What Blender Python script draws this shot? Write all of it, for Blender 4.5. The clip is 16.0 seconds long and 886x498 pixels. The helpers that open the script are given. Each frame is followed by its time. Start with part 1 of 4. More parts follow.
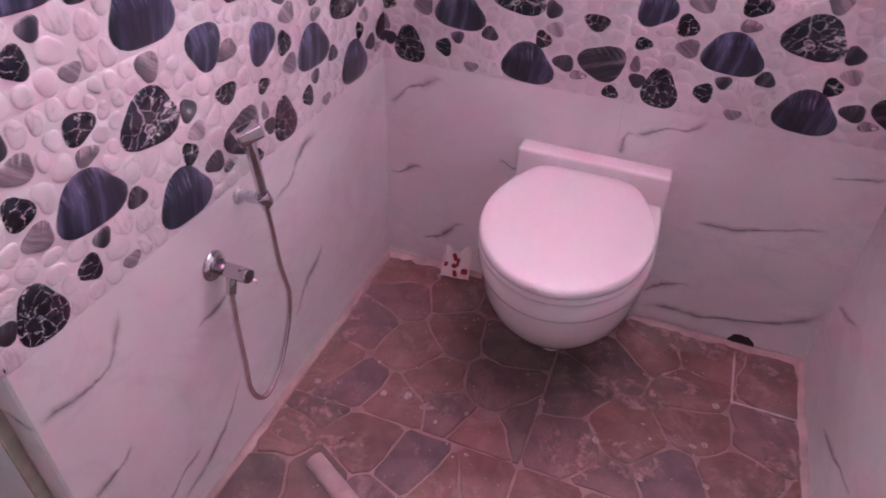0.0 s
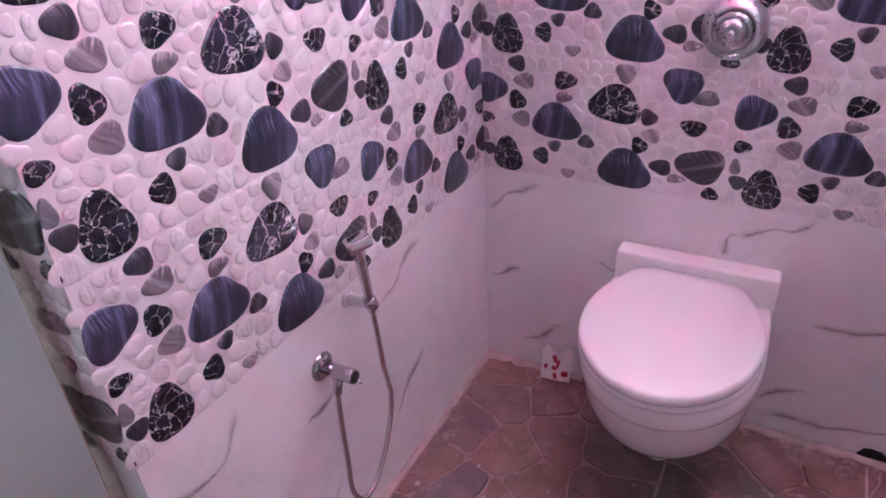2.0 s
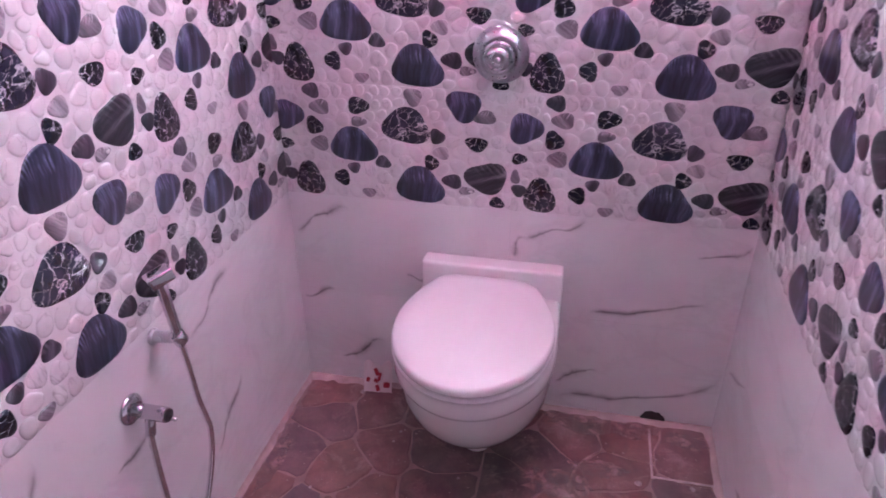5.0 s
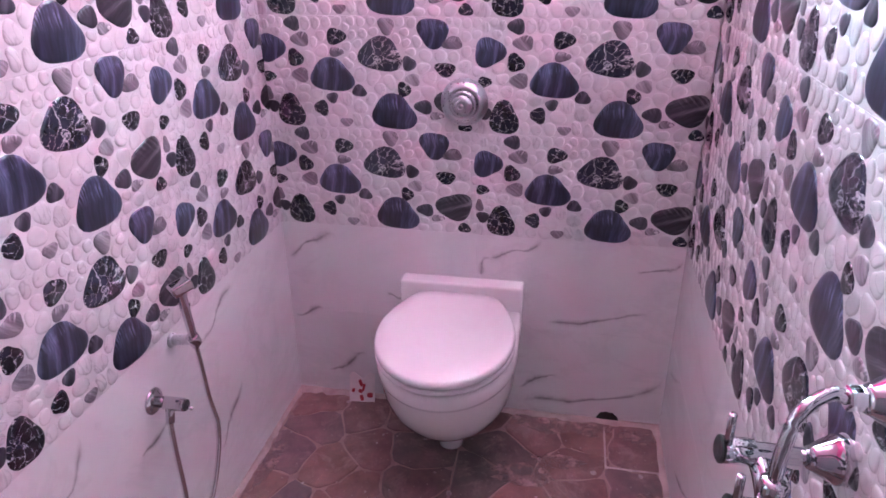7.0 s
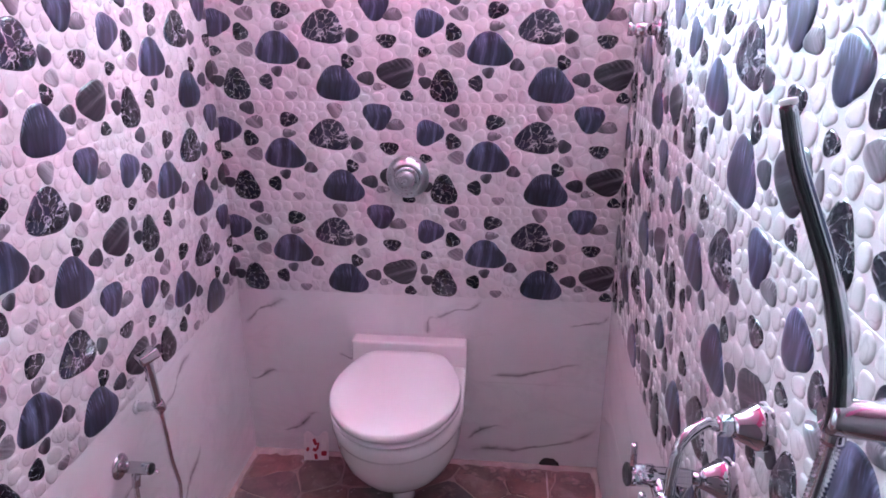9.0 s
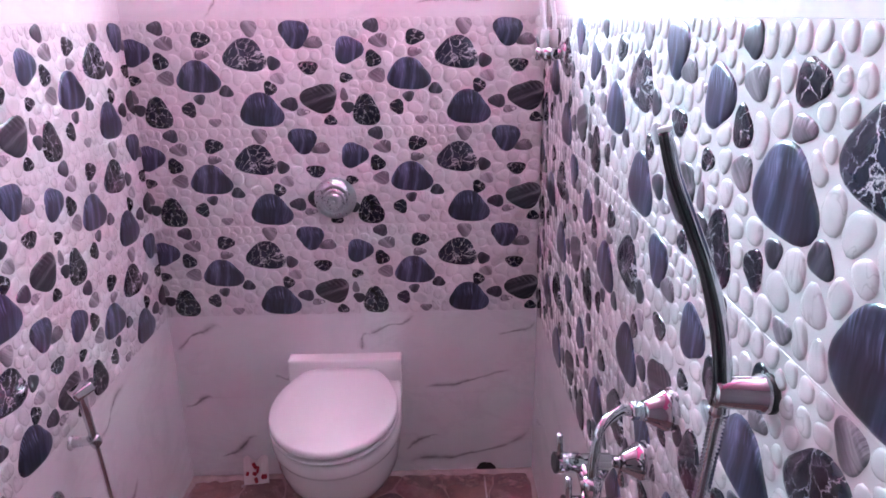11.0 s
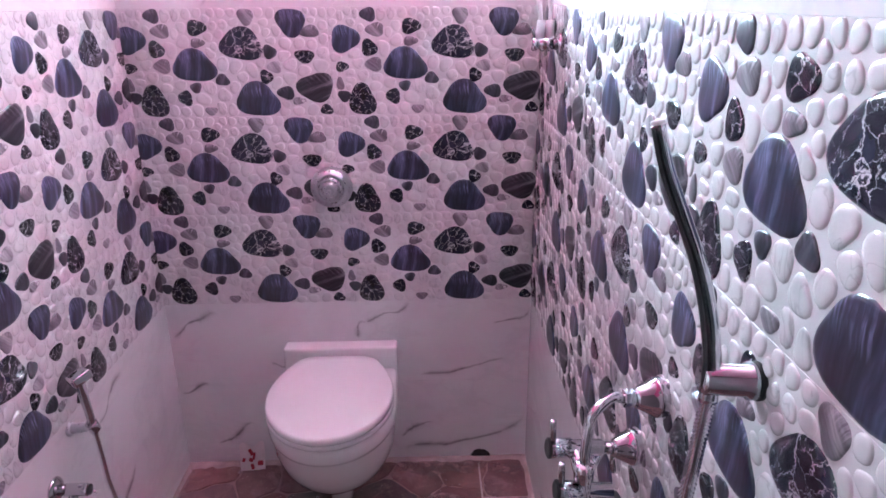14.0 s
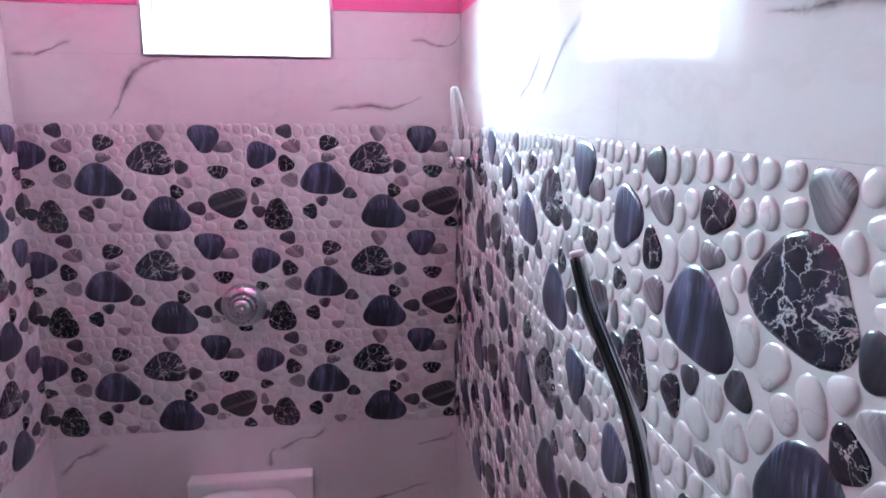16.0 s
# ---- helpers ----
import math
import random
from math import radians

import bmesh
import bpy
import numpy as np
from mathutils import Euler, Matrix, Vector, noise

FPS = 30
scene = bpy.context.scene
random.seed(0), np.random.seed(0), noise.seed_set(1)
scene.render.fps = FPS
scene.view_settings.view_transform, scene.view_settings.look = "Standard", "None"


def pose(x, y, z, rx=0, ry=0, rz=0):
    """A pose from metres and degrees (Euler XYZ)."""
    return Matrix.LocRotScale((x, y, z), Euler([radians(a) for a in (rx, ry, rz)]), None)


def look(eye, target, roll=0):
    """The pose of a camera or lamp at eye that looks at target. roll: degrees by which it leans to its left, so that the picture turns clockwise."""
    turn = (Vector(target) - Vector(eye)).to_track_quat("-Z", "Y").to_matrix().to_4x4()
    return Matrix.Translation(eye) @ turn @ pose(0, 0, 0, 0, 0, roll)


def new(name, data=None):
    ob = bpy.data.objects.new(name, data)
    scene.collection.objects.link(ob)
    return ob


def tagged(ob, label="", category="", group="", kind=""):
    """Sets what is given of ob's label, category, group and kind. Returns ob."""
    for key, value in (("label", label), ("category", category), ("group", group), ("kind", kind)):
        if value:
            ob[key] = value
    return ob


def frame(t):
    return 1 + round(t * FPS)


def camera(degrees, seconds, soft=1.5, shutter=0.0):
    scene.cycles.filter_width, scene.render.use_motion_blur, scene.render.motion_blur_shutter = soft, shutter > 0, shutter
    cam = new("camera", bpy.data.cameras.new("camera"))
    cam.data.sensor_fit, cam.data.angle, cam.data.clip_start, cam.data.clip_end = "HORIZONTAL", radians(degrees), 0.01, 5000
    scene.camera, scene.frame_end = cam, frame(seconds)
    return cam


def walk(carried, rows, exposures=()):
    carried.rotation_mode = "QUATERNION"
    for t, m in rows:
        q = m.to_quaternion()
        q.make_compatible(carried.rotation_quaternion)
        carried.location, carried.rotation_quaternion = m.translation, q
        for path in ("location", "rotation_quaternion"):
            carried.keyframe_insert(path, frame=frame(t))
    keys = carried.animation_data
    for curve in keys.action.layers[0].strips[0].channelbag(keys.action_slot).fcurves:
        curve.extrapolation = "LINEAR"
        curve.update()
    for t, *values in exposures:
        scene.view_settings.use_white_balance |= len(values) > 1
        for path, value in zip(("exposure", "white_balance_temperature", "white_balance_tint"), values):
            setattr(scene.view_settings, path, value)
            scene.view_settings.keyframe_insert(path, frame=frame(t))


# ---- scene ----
cam = camera(66.6, 16.0, soft=1.65, shutter=0.3)
PATH = [
    (0, (0.728, -1.469, 1.3), (0.193, 0.005, 0.058), 2.1),
    (0.5, (0.728, -1.483, 1.31), (0.047, -0.064, 0.075), 1.9),
    (1, (0.733, -1.471, 1.324), (-0.087, -0.065, 0.163), -1.4),
    (1.5, (0.738, -1.483, 1.331), (-0.139, -0.033, 0.268), -4.3),
    (2, (0.737, -1.489, 1.33), (-0.128, 0.012, 0.329), -3.6),
    (2.5, (0.741, -1.489, 1.32), (-0.058, 0.075, 0.363), -2.7),
    (3, (0.754, -1.492, 1.316), (0.026, 0.105, 0.358), -4.6),
    (3.5, (0.757, -1.489, 1.325), (0.112, 0.145, 0.368), -3.3),
    (4, (0.772, -1.49, 1.331), (0.229, 0.174, 0.364), -2.4),
    (4.5, (0.783, -1.496, 1.329), (0.309, 0.186, 0.355), -1.8),
    (5, (0.789, -1.533, 1.353), (0.404, 0.178, 0.392), -0.5),
    (5.2, (0.791, -1.556, 1.36), (0.46, 0.169, 0.403), 0.1),
    (7.3, (0.869, -1.808, 1.427), (0.533, -0.027, 0.582), -0.7),
    (7.5, (0.872, -1.825, 1.434), (0.559, -0.041, 0.585), -0.3),
    (8, (0.873, -1.86, 1.469), (0.589, -0.057, 0.651), 0.4),
    (8.5, (0.876, -1.892, 1.494), (0.642, -0.037, 0.785), 0.3),
    (9, (0.876, -1.918, 1.502), (0.691, -0.054, 0.802), -0.1),
    (9.5, (0.869, -1.942, 1.512), (0.766, -0.052, 0.869), -0.3),
    (10, (0.87, -1.961, 1.519), (0.816, -0.071, 0.867), -0.7),
    (12.3, (0.877, -2.011, 1.544), (0.969, -0.127, 0.881), -0.6),
    (12.5, (0.876, -2.014, 1.545), (0.958, -0.128, 0.884), -0.7),
    (13, (0.875, -2.015, 1.545), (0.94, -0.125, 0.895), -0.7),
    (13.5, (0.872, -2.009, 1.545), (0.93, -0.117, 0.899), -0.6),
    (14, (0.871, -2.0, 1.537), (0.916, -0.124, 0.844), -0.5),
    (14.5, (0.877, -1.985, 1.539), (0.957, -0.111, 0.845), -0.0),
    (15, (0.882, -1.98, 1.543), (1.05, -0.081, 0.934), 0.5),
    (15.5, (0.885, -1.97, 1.549), (1.118, -0.035, 1.082), 0.5),
    (16, (0.887, -1.942, 1.551), (1.162, 0.005, 1.157), 0.4),
]
EXPOSURES = ((0.0, 1.88, 6700, 16), (1.5, 1.93, 6350, 12), (3.5, 2.02, 6050, 9), (5.0, 2.0, 6050, 10), (7.6, 2.05, 5980, 6), (9.0, 1.93, 5900, 3), (12.5, 1.72, 6050, 3), (14.8, 1.7, 6050, 3), (16.0, 1.08, 6000, 0))
walk(cam, [(t, look(eye, target, roll)) for t, eye, target, roll in PATH], EXPOSURES)

# ---- world and lights ----
world = bpy.data.worlds.new("world")
scene.world = world
world.use_nodes = True
wn = world.node_tree
sky = wn.nodes.new("ShaderNodeTexSky")
sky.sky_type, sky.sun_disc = "NISHITA", False
sky.sun_elevation, sky.sun_rotation = radians(48), radians(20)
wn.links.new(sky.outputs["Color"], wn.nodes["Background"].inputs["Color"])
wn.nodes["Background"].inputs["Strength"].default_value = 0.15


def area_lamp(name, m, w, h, watts, colour):
    data = bpy.data.lights.new(name, "AREA")
    data.shape, data.size, data.size_y, data.energy, data.color = "RECTANGLE", w, h, watts, colour
    ob = new(name, data)
    ob.matrix_world = m
    return ob


# ---- plan (metres) ----
XL, XR = 0.02, 1.205            # left and right tiled faces
YF = -2.6                       # face of the wall behind the camera
ZC = 2.55                       # ceiling
Z1, Z2, Z3 = 0.622, 1.522, 1.826  # lower marble / pebble band / upper marble / paint
DOOR0, DOOR1, DOORH = -1.12, -1.98, 2.08
WX0, WX1, WZ0, WZ1 = 0.356, 0.850, 1.70, 2.20
WD = 0.14                       # depth of the window's reveal
TL_L, TL_R = -1.144, 0.037      # where a tile of the left and right walls begins

WMID = Vector((0.603, WD, (WZ0 + WZ1) / 2))
area_lamp("window_daylight", look(WMID + Vector((0, 0.01, 0)), WMID - Vector((0, 1, 0))), 0.49, WZ1 - WZ0, 2.2, (0.82, 0.9, 1.0))
area_lamp("daylight_outside", look(WMID + Vector((-0.75, 0.85, 0.2)), WMID + Vector((0, -0.1, 0))), 0.9, 0.6, 120, (0.66, 0.88, 1.0))
# added fill with no known source, aimed up through the window at the ceiling
area_lamp("upward_fill_outside", look(WMID + Vector((-0.5, 0.72, -0.75)), WMID + Vector((0, -0.1, 0.05))), 0.8, 0.6, 290, (0.9, 0.93, 1.0))
area_lamp("hall_daylight", look((-1.3, -2.1, 1.65), (0.6, -1.2, 1.5)), 0.75, 1.1, 2.0, (0.74, 0.88, 1.0))


# ---- materials ----
def mat(name, rough=0.5, metal=0.0, coat=0.0):
    m = bpy.data.materials.new(name)
    m.use_nodes = True
    b = m.node_tree.nodes["Principled BSDF"]
    b.inputs["Roughness"].default_value, b.inputs["Metallic"].default_value = rough, metal
    b.inputs["Coat Weight"].default_value = coat
    b.inputs["Coat Roughness"].default_value = 0.08
    return m, m.node_tree, b


def node(nt, kind, **kw):
    n = nt.nodes.new(kind)
    for k, v in kw.items():
        n.inputs[k.replace("_", " ")].default_value = v
    return n


def coords(nt, scale=(1, 1, 1), turn=(0, 0, 0), which="Object"):
    tc = nt.nodes.new("ShaderNodeTexCoord")
    mp = nt.nodes.new("ShaderNodeMapping")
    mp.inputs["Scale"].default_value = scale
    mp.inputs["Rotation"].default_value = [radians(a) for a in turn]
    nt.links.new(tc.outputs[which], mp.inputs["Vector"])
    return mp.outputs["Vector"]


def noise_tex(nt, vec, scale, detail=4.0, rough=0.55, warp=0.0):
    n = node(nt, "ShaderNodeTexNoise", Scale=scale, Detail=detail, Roughness=rough, Distortion=warp)
    nt.links.new(vec, n.inputs["Vector"])
    return n


def ramp(nt, fac, stops):
    r = nt.nodes.new("ShaderNodeValToRGB")
    while len(r.color_ramp.elements) < len(stops):
        r.color_ramp.elements.new(0.5)
    for e, (p, c) in zip(r.color_ramp.elements, stops):
        e.position = p
        e.color = (*c, 1) if len(c) == 3 else (c[0], c[0], c[0], 1)
    nt.links.new(fac, r.inputs["Fac"])
    return r.outputs["Color"]


def blend(nt, fac, a, b, mode="MIX"):
    m = nt.nodes.new("ShaderNodeMix")
    m.data_type, m.blend_type = "RGBA", mode
    for sock, v in ((m.inputs[0], fac), (m.inputs[6], a), (m.inputs[7], b)):
        if isinstance(v, (int, float)):
            sock.default_value = v
        elif isinstance(v, tuple):
            sock.default_value = (*v, 1)
        else:
            nt.links.new(v, sock)
    return m.outputs[2]


def bump(nt, b, height, strength, dist=0.001):
    n = node(nt, "ShaderNodeBump", Strength=strength, Distance=dist)
    nt.links.new(height, n.inputs["Height"])
    nt.links.new(n.outputs["Normal"], b.inputs["Normal"])


def plain(name, colour, rough=0.5, metal=0.0, vary=0.12, scale=9.0, coat=0.0, relief=0.15, fine=120.0):
    """A surface of one colour with soft stains and a fine grain."""
    m, nt, b = mat(name, rough, metal, coat)
    v = coords(nt)
    big, small = noise_tex(nt, v, scale, 5), noise_tex(nt, v, fine, 3)
    dark = tuple(c * (1 - vary) for c in colour)
    light = tuple(min(1, c * (1 + vary * 0.6)) for c in colour)
    nt.links.new(ramp(nt, big.outputs["Fac"], [(0.3, dark), (0.7, light)]), b.inputs["Base Color"])
    nt.links.new(ramp(nt, small.outputs["Fac"], [(0.3, (rough * 0.85,)), (0.7, (min(1, rough * 1.15),))]), b.inputs["Roughness"])
    bump(nt, b, small.outputs["Fac"], relief, 0.0006)
    return m


def warped(nt, v, scale, amount, detail=3, rough=0.55):
    """The vector v pushed about by a noise, within the tile's plane."""
    push = noise_tex(nt, v, scale, detail, rough)
    vv = nt.nodes.new("ShaderNodeVectorMath")
    vv.operation = "MULTIPLY_ADD"
    nt.links.new(push.outputs["Color"], vv.inputs[0])
    vv.inputs[1].default_value = (amount, amount, 0)
    nt.links.new(v, vv.inputs[2])
    return vv.outputs[0]


def stretched(nt, v, turn, scale):
    st = nt.nodes.new("ShaderNodeMapping")
    st.inputs["Rotation"].default_value = (0, 0, radians(turn))
    nt.links.new(v, st.inputs["Vector"])
    st2 = nt.nodes.new("ShaderNodeMapping")
    st2.inputs["Scale"].default_value = scale
    nt.links.new(st.outputs["Vector"], st2.inputs["Vector"])
    return st2.outputs["Vector"]


def striped_stone(name, low, mid, high, freq, turn=24, feather=1.0):
    """Broad soft bands across the stone, and fine pale barbs that fan in from its upper edge."""
    m, nt, b = mat(name, 0.3, 0, 0.5)
    v = coords(nt)
    vv = warped(nt, v, 9, 0.03)
    bands = noise_tex(nt, stretched(nt, vv, turn, (freq, freq * 0.08, 1)), 1.0, 3, 0.5)
    fine = noise_tex(nt, stretched(nt, vv, turn - 8, (freq * 5, freq * 0.5, 1)), 1.0, 4, 0.6)
    barbs = noise_tex(nt, stretched(nt, vv, -turn * 0.7, (freq * 5.5, freq * 0.22, 1)), 1.0, 3, 0.6)
    col = ramp(nt, bands.outputs["Fac"], [(0.38, low), (0.54, mid), (0.7, high)])
    streak = ramp(nt, fine.outputs["Fac"], [(0.35, (0.7,)), (0.7, (1.3,))])
    col = blend(nt, 1.0, col, streak, "MULTIPLY")
    sep = nt.nodes.new("ShaderNodeSeparateXYZ")
    nt.links.new(coords(nt, which="Generated"), sep.inputs[0])
    edge = ramp(nt, sep.outputs["Y"], [(0.5, (0.0,)), (0.78, (1.0,)), (1.0, (0.75,))])
    clump = ramp(nt, noise_tex(nt, v, 24, 3).outputs["Fac"], [(0.4, (0.0,)), (0.6, (feather,))])
    lines = ramp(nt, barbs.outputs["Fac"], [(0.46, (0.0,)), (0.66, (0.9,))])
    mask = blend(nt, 1.0, blend(nt, 1.0, edge, clump, "MULTIPLY"), lines, "MULTIPLY")
    nt.links.new(blend(nt, mask, col, tuple(min(1, c * 1.7) for c in high)), b.inputs["Base Color"])
    bump(nt, b, fine.outputs["Fac"], 0.1, 0.0005)
    return m


def veined_stone(name, ground, vein, cell, width=0.03, main=0.0):
    """Black stone with a net of white cracks that swell and fade; main adds a few broad branching ones."""
    m, nt, b = mat(name, 0.18, 0, 0.5)
    v = coords(nt)
    vv = warped(nt, v, 26, 0.05, 6, 0.7)
    vor = node(nt, "ShaderNodeTexVoronoi", Scale=cell, Randomness=1.0)
    vor.feature, vor.voronoi_dimensions = "DISTANCE_TO_EDGE", "2D"
    nt.links.new(vv, vor.inputs["Vector"])
    swell = nt.nodes.new("ShaderNodeMath")
    swell.operation = "DIVIDE"
    nt.links.new(vor.outputs["Distance"], swell.inputs[0])
    nt.links.new(ramp(nt, noise_tex(nt, v, 42, 3).outputs["Fac"], [(0.34, (0.12,)), (0.5, (0.9,)), (0.68, (2.2,))]), swell.inputs[1])
    line = ramp(nt, swell.outputs[0], [(0.0, (1.0,)), (width, (0.7,)), (width * 2.4, (0.0,))])
    cloud = ramp(nt, noise_tex(nt, v, 30, 5, 0.7).outputs["Fac"], [(0.35, ground), (0.75, tuple(c * 3.4 for c in ground))])
    col = blend(nt, line, cloud, vein)
    if main:
        ridge = noise_tex(nt, stretched(nt, warped(nt, v, 60, 0.02, 5, 0.7), 35, (1.0, 0.55, 1)), 15, 3, 0.6, 0.8)
        broad = ramp(nt, ridge.outputs["Fac"], [(0.486, (0.0,)), (0.497, (main,)), (0.503, (main,)), (0.514, (0.0,))])
        col = blend(nt, broad, col, vein)
    nt.links.new(col, b.inputs["Base Color"])
    return m


def marble(name):
    m, nt, b = mat(name, 0.045)
    v = coords(nt, which="Object")
    soft = noise_tex(nt, v, 2.6, 6, 0.6, 0.6)
    col = ramp(nt, soft.outputs["Fac"], [(0.28, (0.69, 0.685, 0.69)), (0.5, (0.775, 0.77, 0.77)), (0.75, (0.81, 0.81, 0.805))])
    ridge = ramp(nt, noise_tex(nt, coords(nt, (1, 1, 2.2), (0, 24, 18)), 1.5, 7, 0.62, 0.9).outputs["Fac"], [(0.47, (0.0,)), (0.5, (0.13,)), (0.53, (0.0,))])
    nt.links.new(blend(nt, ridge, col, (0.46, 0.45, 0.46)), b.inputs["Base Color"])
    bump(nt, b, noise_tex(nt, v, 14, 2).outputs["Fac"], 0.02, 0.001)
    return m


def vein_ink(name):
    """The printed vein: fades out across and along itself."""
    m, nt, b = mat(name, 0.12, 0, 0.3)
    uv = nt.nodes.new("ShaderNodeUVMap")
    sep = nt.nodes.new("ShaderNodeSeparateXYZ")
    nt.links.new(uv.outputs["UV"], sep.inputs[0])
    across = ramp(nt, sep.outputs["Y"], [(0.0, (0.0,)), (0.25, (0.14,)), (0.42, (0.55,)), (0.5, (0.8,)), (0.6, (0.4,)), (0.8, (0.14,)), (1.0, (0.0,))])
    ends = ramp(nt, sep.outputs["X"], [(0.0, (0.0,)), (0.14, (0.8,)), (0.5, (1.0,)), (0.86, (0.7,)), (1.0, (0.0,))])
    patch = ramp(nt, noise_tex(nt, coords(nt), 28, 5, 0.7).outputs["Fac"], [(0.3, (0.3,)), (0.55, (1.0,))])
    a = blend(nt, 1.0, blend(nt, 1.0, across, ends, "MULTIPLY"), patch, "MULTIPLY")
    b.inputs["Base Color"].default_value = (0.13, 0.115, 0.12, 1)
    nt.links.new(a, b.inputs["Alpha"])
    return m


def light_pebble(name):
    """Off-white glazed pebble with soft clouds and a few hair veins."""
    m, nt, b = mat(name, 0.22, 0, 0.35)
    v = coords(nt)
    cloud = ramp(nt, noise_tex(nt, v, 24, 5, 0.6).outputs["Fac"], [(0.3, (0.61, 0.6, 0.605)), (0.52, (0.7, 0.69, 0.69)), (0.75, (0.76, 0.75, 0.745))])
    hair = ramp(nt, noise_tex(nt, coords(nt, (1, 0.6, 1), (0, 0, 35)), 8, 4, 0.55, 1.2).outputs["Fac"], [(0.491, (0.0,)), (0.5, (0.4,)), (0.509, (0.0,))])
    nt.links.new(blend(nt, hair, cloud, (0.3, 0.285, 0.3)), b.inputs["Base Color"])
    bump(nt, b, noise_tex(nt, v, 60, 4).outputs["Fac"], 0.06, 0.0008)
    return m


def floor_stone(name, *tones):
    m, nt, b = mat(name, 0.35)
    oi = nt.nodes.new("ShaderNodeObjectInfo")
    base = ramp(nt, oi.outputs["Random"], [(i / len(tones), c) for i, c in enumerate(tones)])
    base.node.color_ramp.interpolation = "CONSTANT"
    v = coords(nt)
    cloud = noise_tex(nt, v, 14, 6, 0.7, 0.4)
    col = blend(nt, 1.0, base, ramp(nt, cloud.outputs["Fac"], [(0.3, (0.55, 0.55, 0.6)), (0.55, (1.0, 0.97, 0.95)), (0.75, (1.7, 1.5, 1.4))]), "MULTIPLY")
    dust = ramp(nt, noise_tex(nt, v, 6, 7, 0.75).outputs["Fac"], [(0.40, (0.18,)), (0.72, (0.62,))])
    col = blend(nt, dust, col, (0.36, 0.235, 0.225))
    geo = nt.nodes.new("ShaderNodeNewGeometry")
    damp = ramp(nt, noise_tex(nt, geo.outputs["Position"], 2.6, 4, 0.6).outputs["Fac"], [(0.34, (0.62, 0.62, 0.62)), (0.54, (1.0, 1.0, 1.0))])
    col = blend(nt, 1.0, col, damp, "MULTIPLY")
    smear = ramp(nt, noise_tex(nt, geo.outputs["Position"], 8, 8, 0.78, 0.5).outputs["Fac"], [(0.53, (0.0,)), (0.68, (0.7,))])
    col = blend(nt, smear, col, (0.42, 0.3, 0.28))
    speck = ramp(nt, noise_tex(nt, v, 90, 2).outputs["Fac"], [(0.70, (0.0,)), (0.74, (0.8,))])
    col = blend(nt, speck, col, (0.55, 0.45, 0.44))
    nt.links.new(col, b.inputs["Base Color"])
    nt.links.new(ramp(nt, cloud.outputs["Fac"], [(0.3, (0.28,)), (0.7, (0.55,))]), b.inputs["Roughness"])
    bump(nt, b, noise_tex(nt, v, 45, 5).outputs["Fac"], 0.4, 0.002)
    return m


M_STRIPE = striped_stone("striped_navy_stone", (0.018, 0.02, 0.036), (0.05, 0.057, 0.108), (0.19, 0.21, 0.35), 40, 12)
M_SLATE = striped_stone("streaked_black_stone", (0.012, 0.012, 0.017), (0.035, 0.034, 0.046), (0.33, 0.32, 0.35), 44, 68, 0.35)
M_BLACK = veined_stone("black_stone_white_crackle", (0.011, 0.0115, 0.018), (0.78, 0.77, 0.78), 50, 0.014)
M_BIGV = veined_stone("black_stone_white_veins", (0.015, 0.016, 0.026), (0.76, 0.75, 0.78), 44, 0.009, 0.8)
M_DGREY = striped_stone("dark_grey_pebble", (0.026, 0.026, 0.036), (0.062, 0.061, 0.085), (0.2, 0.195, 0.235), 40, 30, 0.5)
M_MAUVE = striped_stone("mauve_grey_pebble", (0.14, 0.128, 0.148), (0.24, 0.222, 0.25), (0.45, 0.43, 0.455), 46, -35, 0.8)
M_LIGHT = light_pebble("white_pebble")
M_BED = plain("pale_pebble_tile_ground", (0.73, 0.718, 0.72), 0.24, vary=0.05, coat=0.3, relief=0.06)
M_MARBLE = marble("white_marble_tile")
M_VEIN = vein_ink("grey_marble_vein")
M_JOINT = plain("tile_grout", (0.78, 0.76, 0.76), 0.8)
M_CEIL = plain("pale_pink_ceiling_paint", (0.82, 0.56, 0.66), 0.7, vary=0.04, scale=4)
M_PINK = plain("pink_wall_paint", (0.84, 0.18, 0.41), 0.6, vary=0.05, scale=4)
# made-up grey for the unseen front wall, dark to weaken its bounce
M_BOUNCECUT = plain("bounce_cutting_grey", (0.3, 0.28, 0.29), 0.6, vary=0.1, scale=5)
M_GREY = plain("grey_door_paint", (0.5, 0.49, 0.5), 0.4, vary=0.06, scale=5)
M_CERAMIC = plain("white_glazed_ceramic", (0.85, 0.845, 0.84), 0.08, vary=0.02, scale=5, coat=0.6, relief=0.01)
M_SEAT = plain("white_seat_plastic", (0.84, 0.83, 0.84), 0.22, vary=0.02, scale=6, relief=0.02)
M_CHROME = plain("polished_chrome", (0.58, 0.58, 0.61), 0.05, 1.0, vary=0.04, relief=0.004)
M_SATIN = plain("satin_chrome", (0.72, 0.74, 0.76), 0.3, 1.0, vary=0.06, relief=0.02)
M_DARKGAP = plain("black_rubber_and_hole_shade", (0.015, 0.014, 0.015), 0.5)
# gloss black that paints the dark reflection on the shower handle
M_DARKREFL = plain("black_chrome_reflection", (0.006, 0.006, 0.009), 0.05, coat=0.8, vary=0.05, relief=0.01)
M_WHITEP = plain("white_plastic", (0.78, 0.77, 0.78), 0.35, vary=0.04)
M_FLOOR = floor_stone("rust_flagstone", (0.195, 0.088, 0.085), (0.245, 0.112, 0.095), (0.215, 0.1, 0.1), (0.27, 0.137, 0.12), (0.175, 0.092, 0.096))
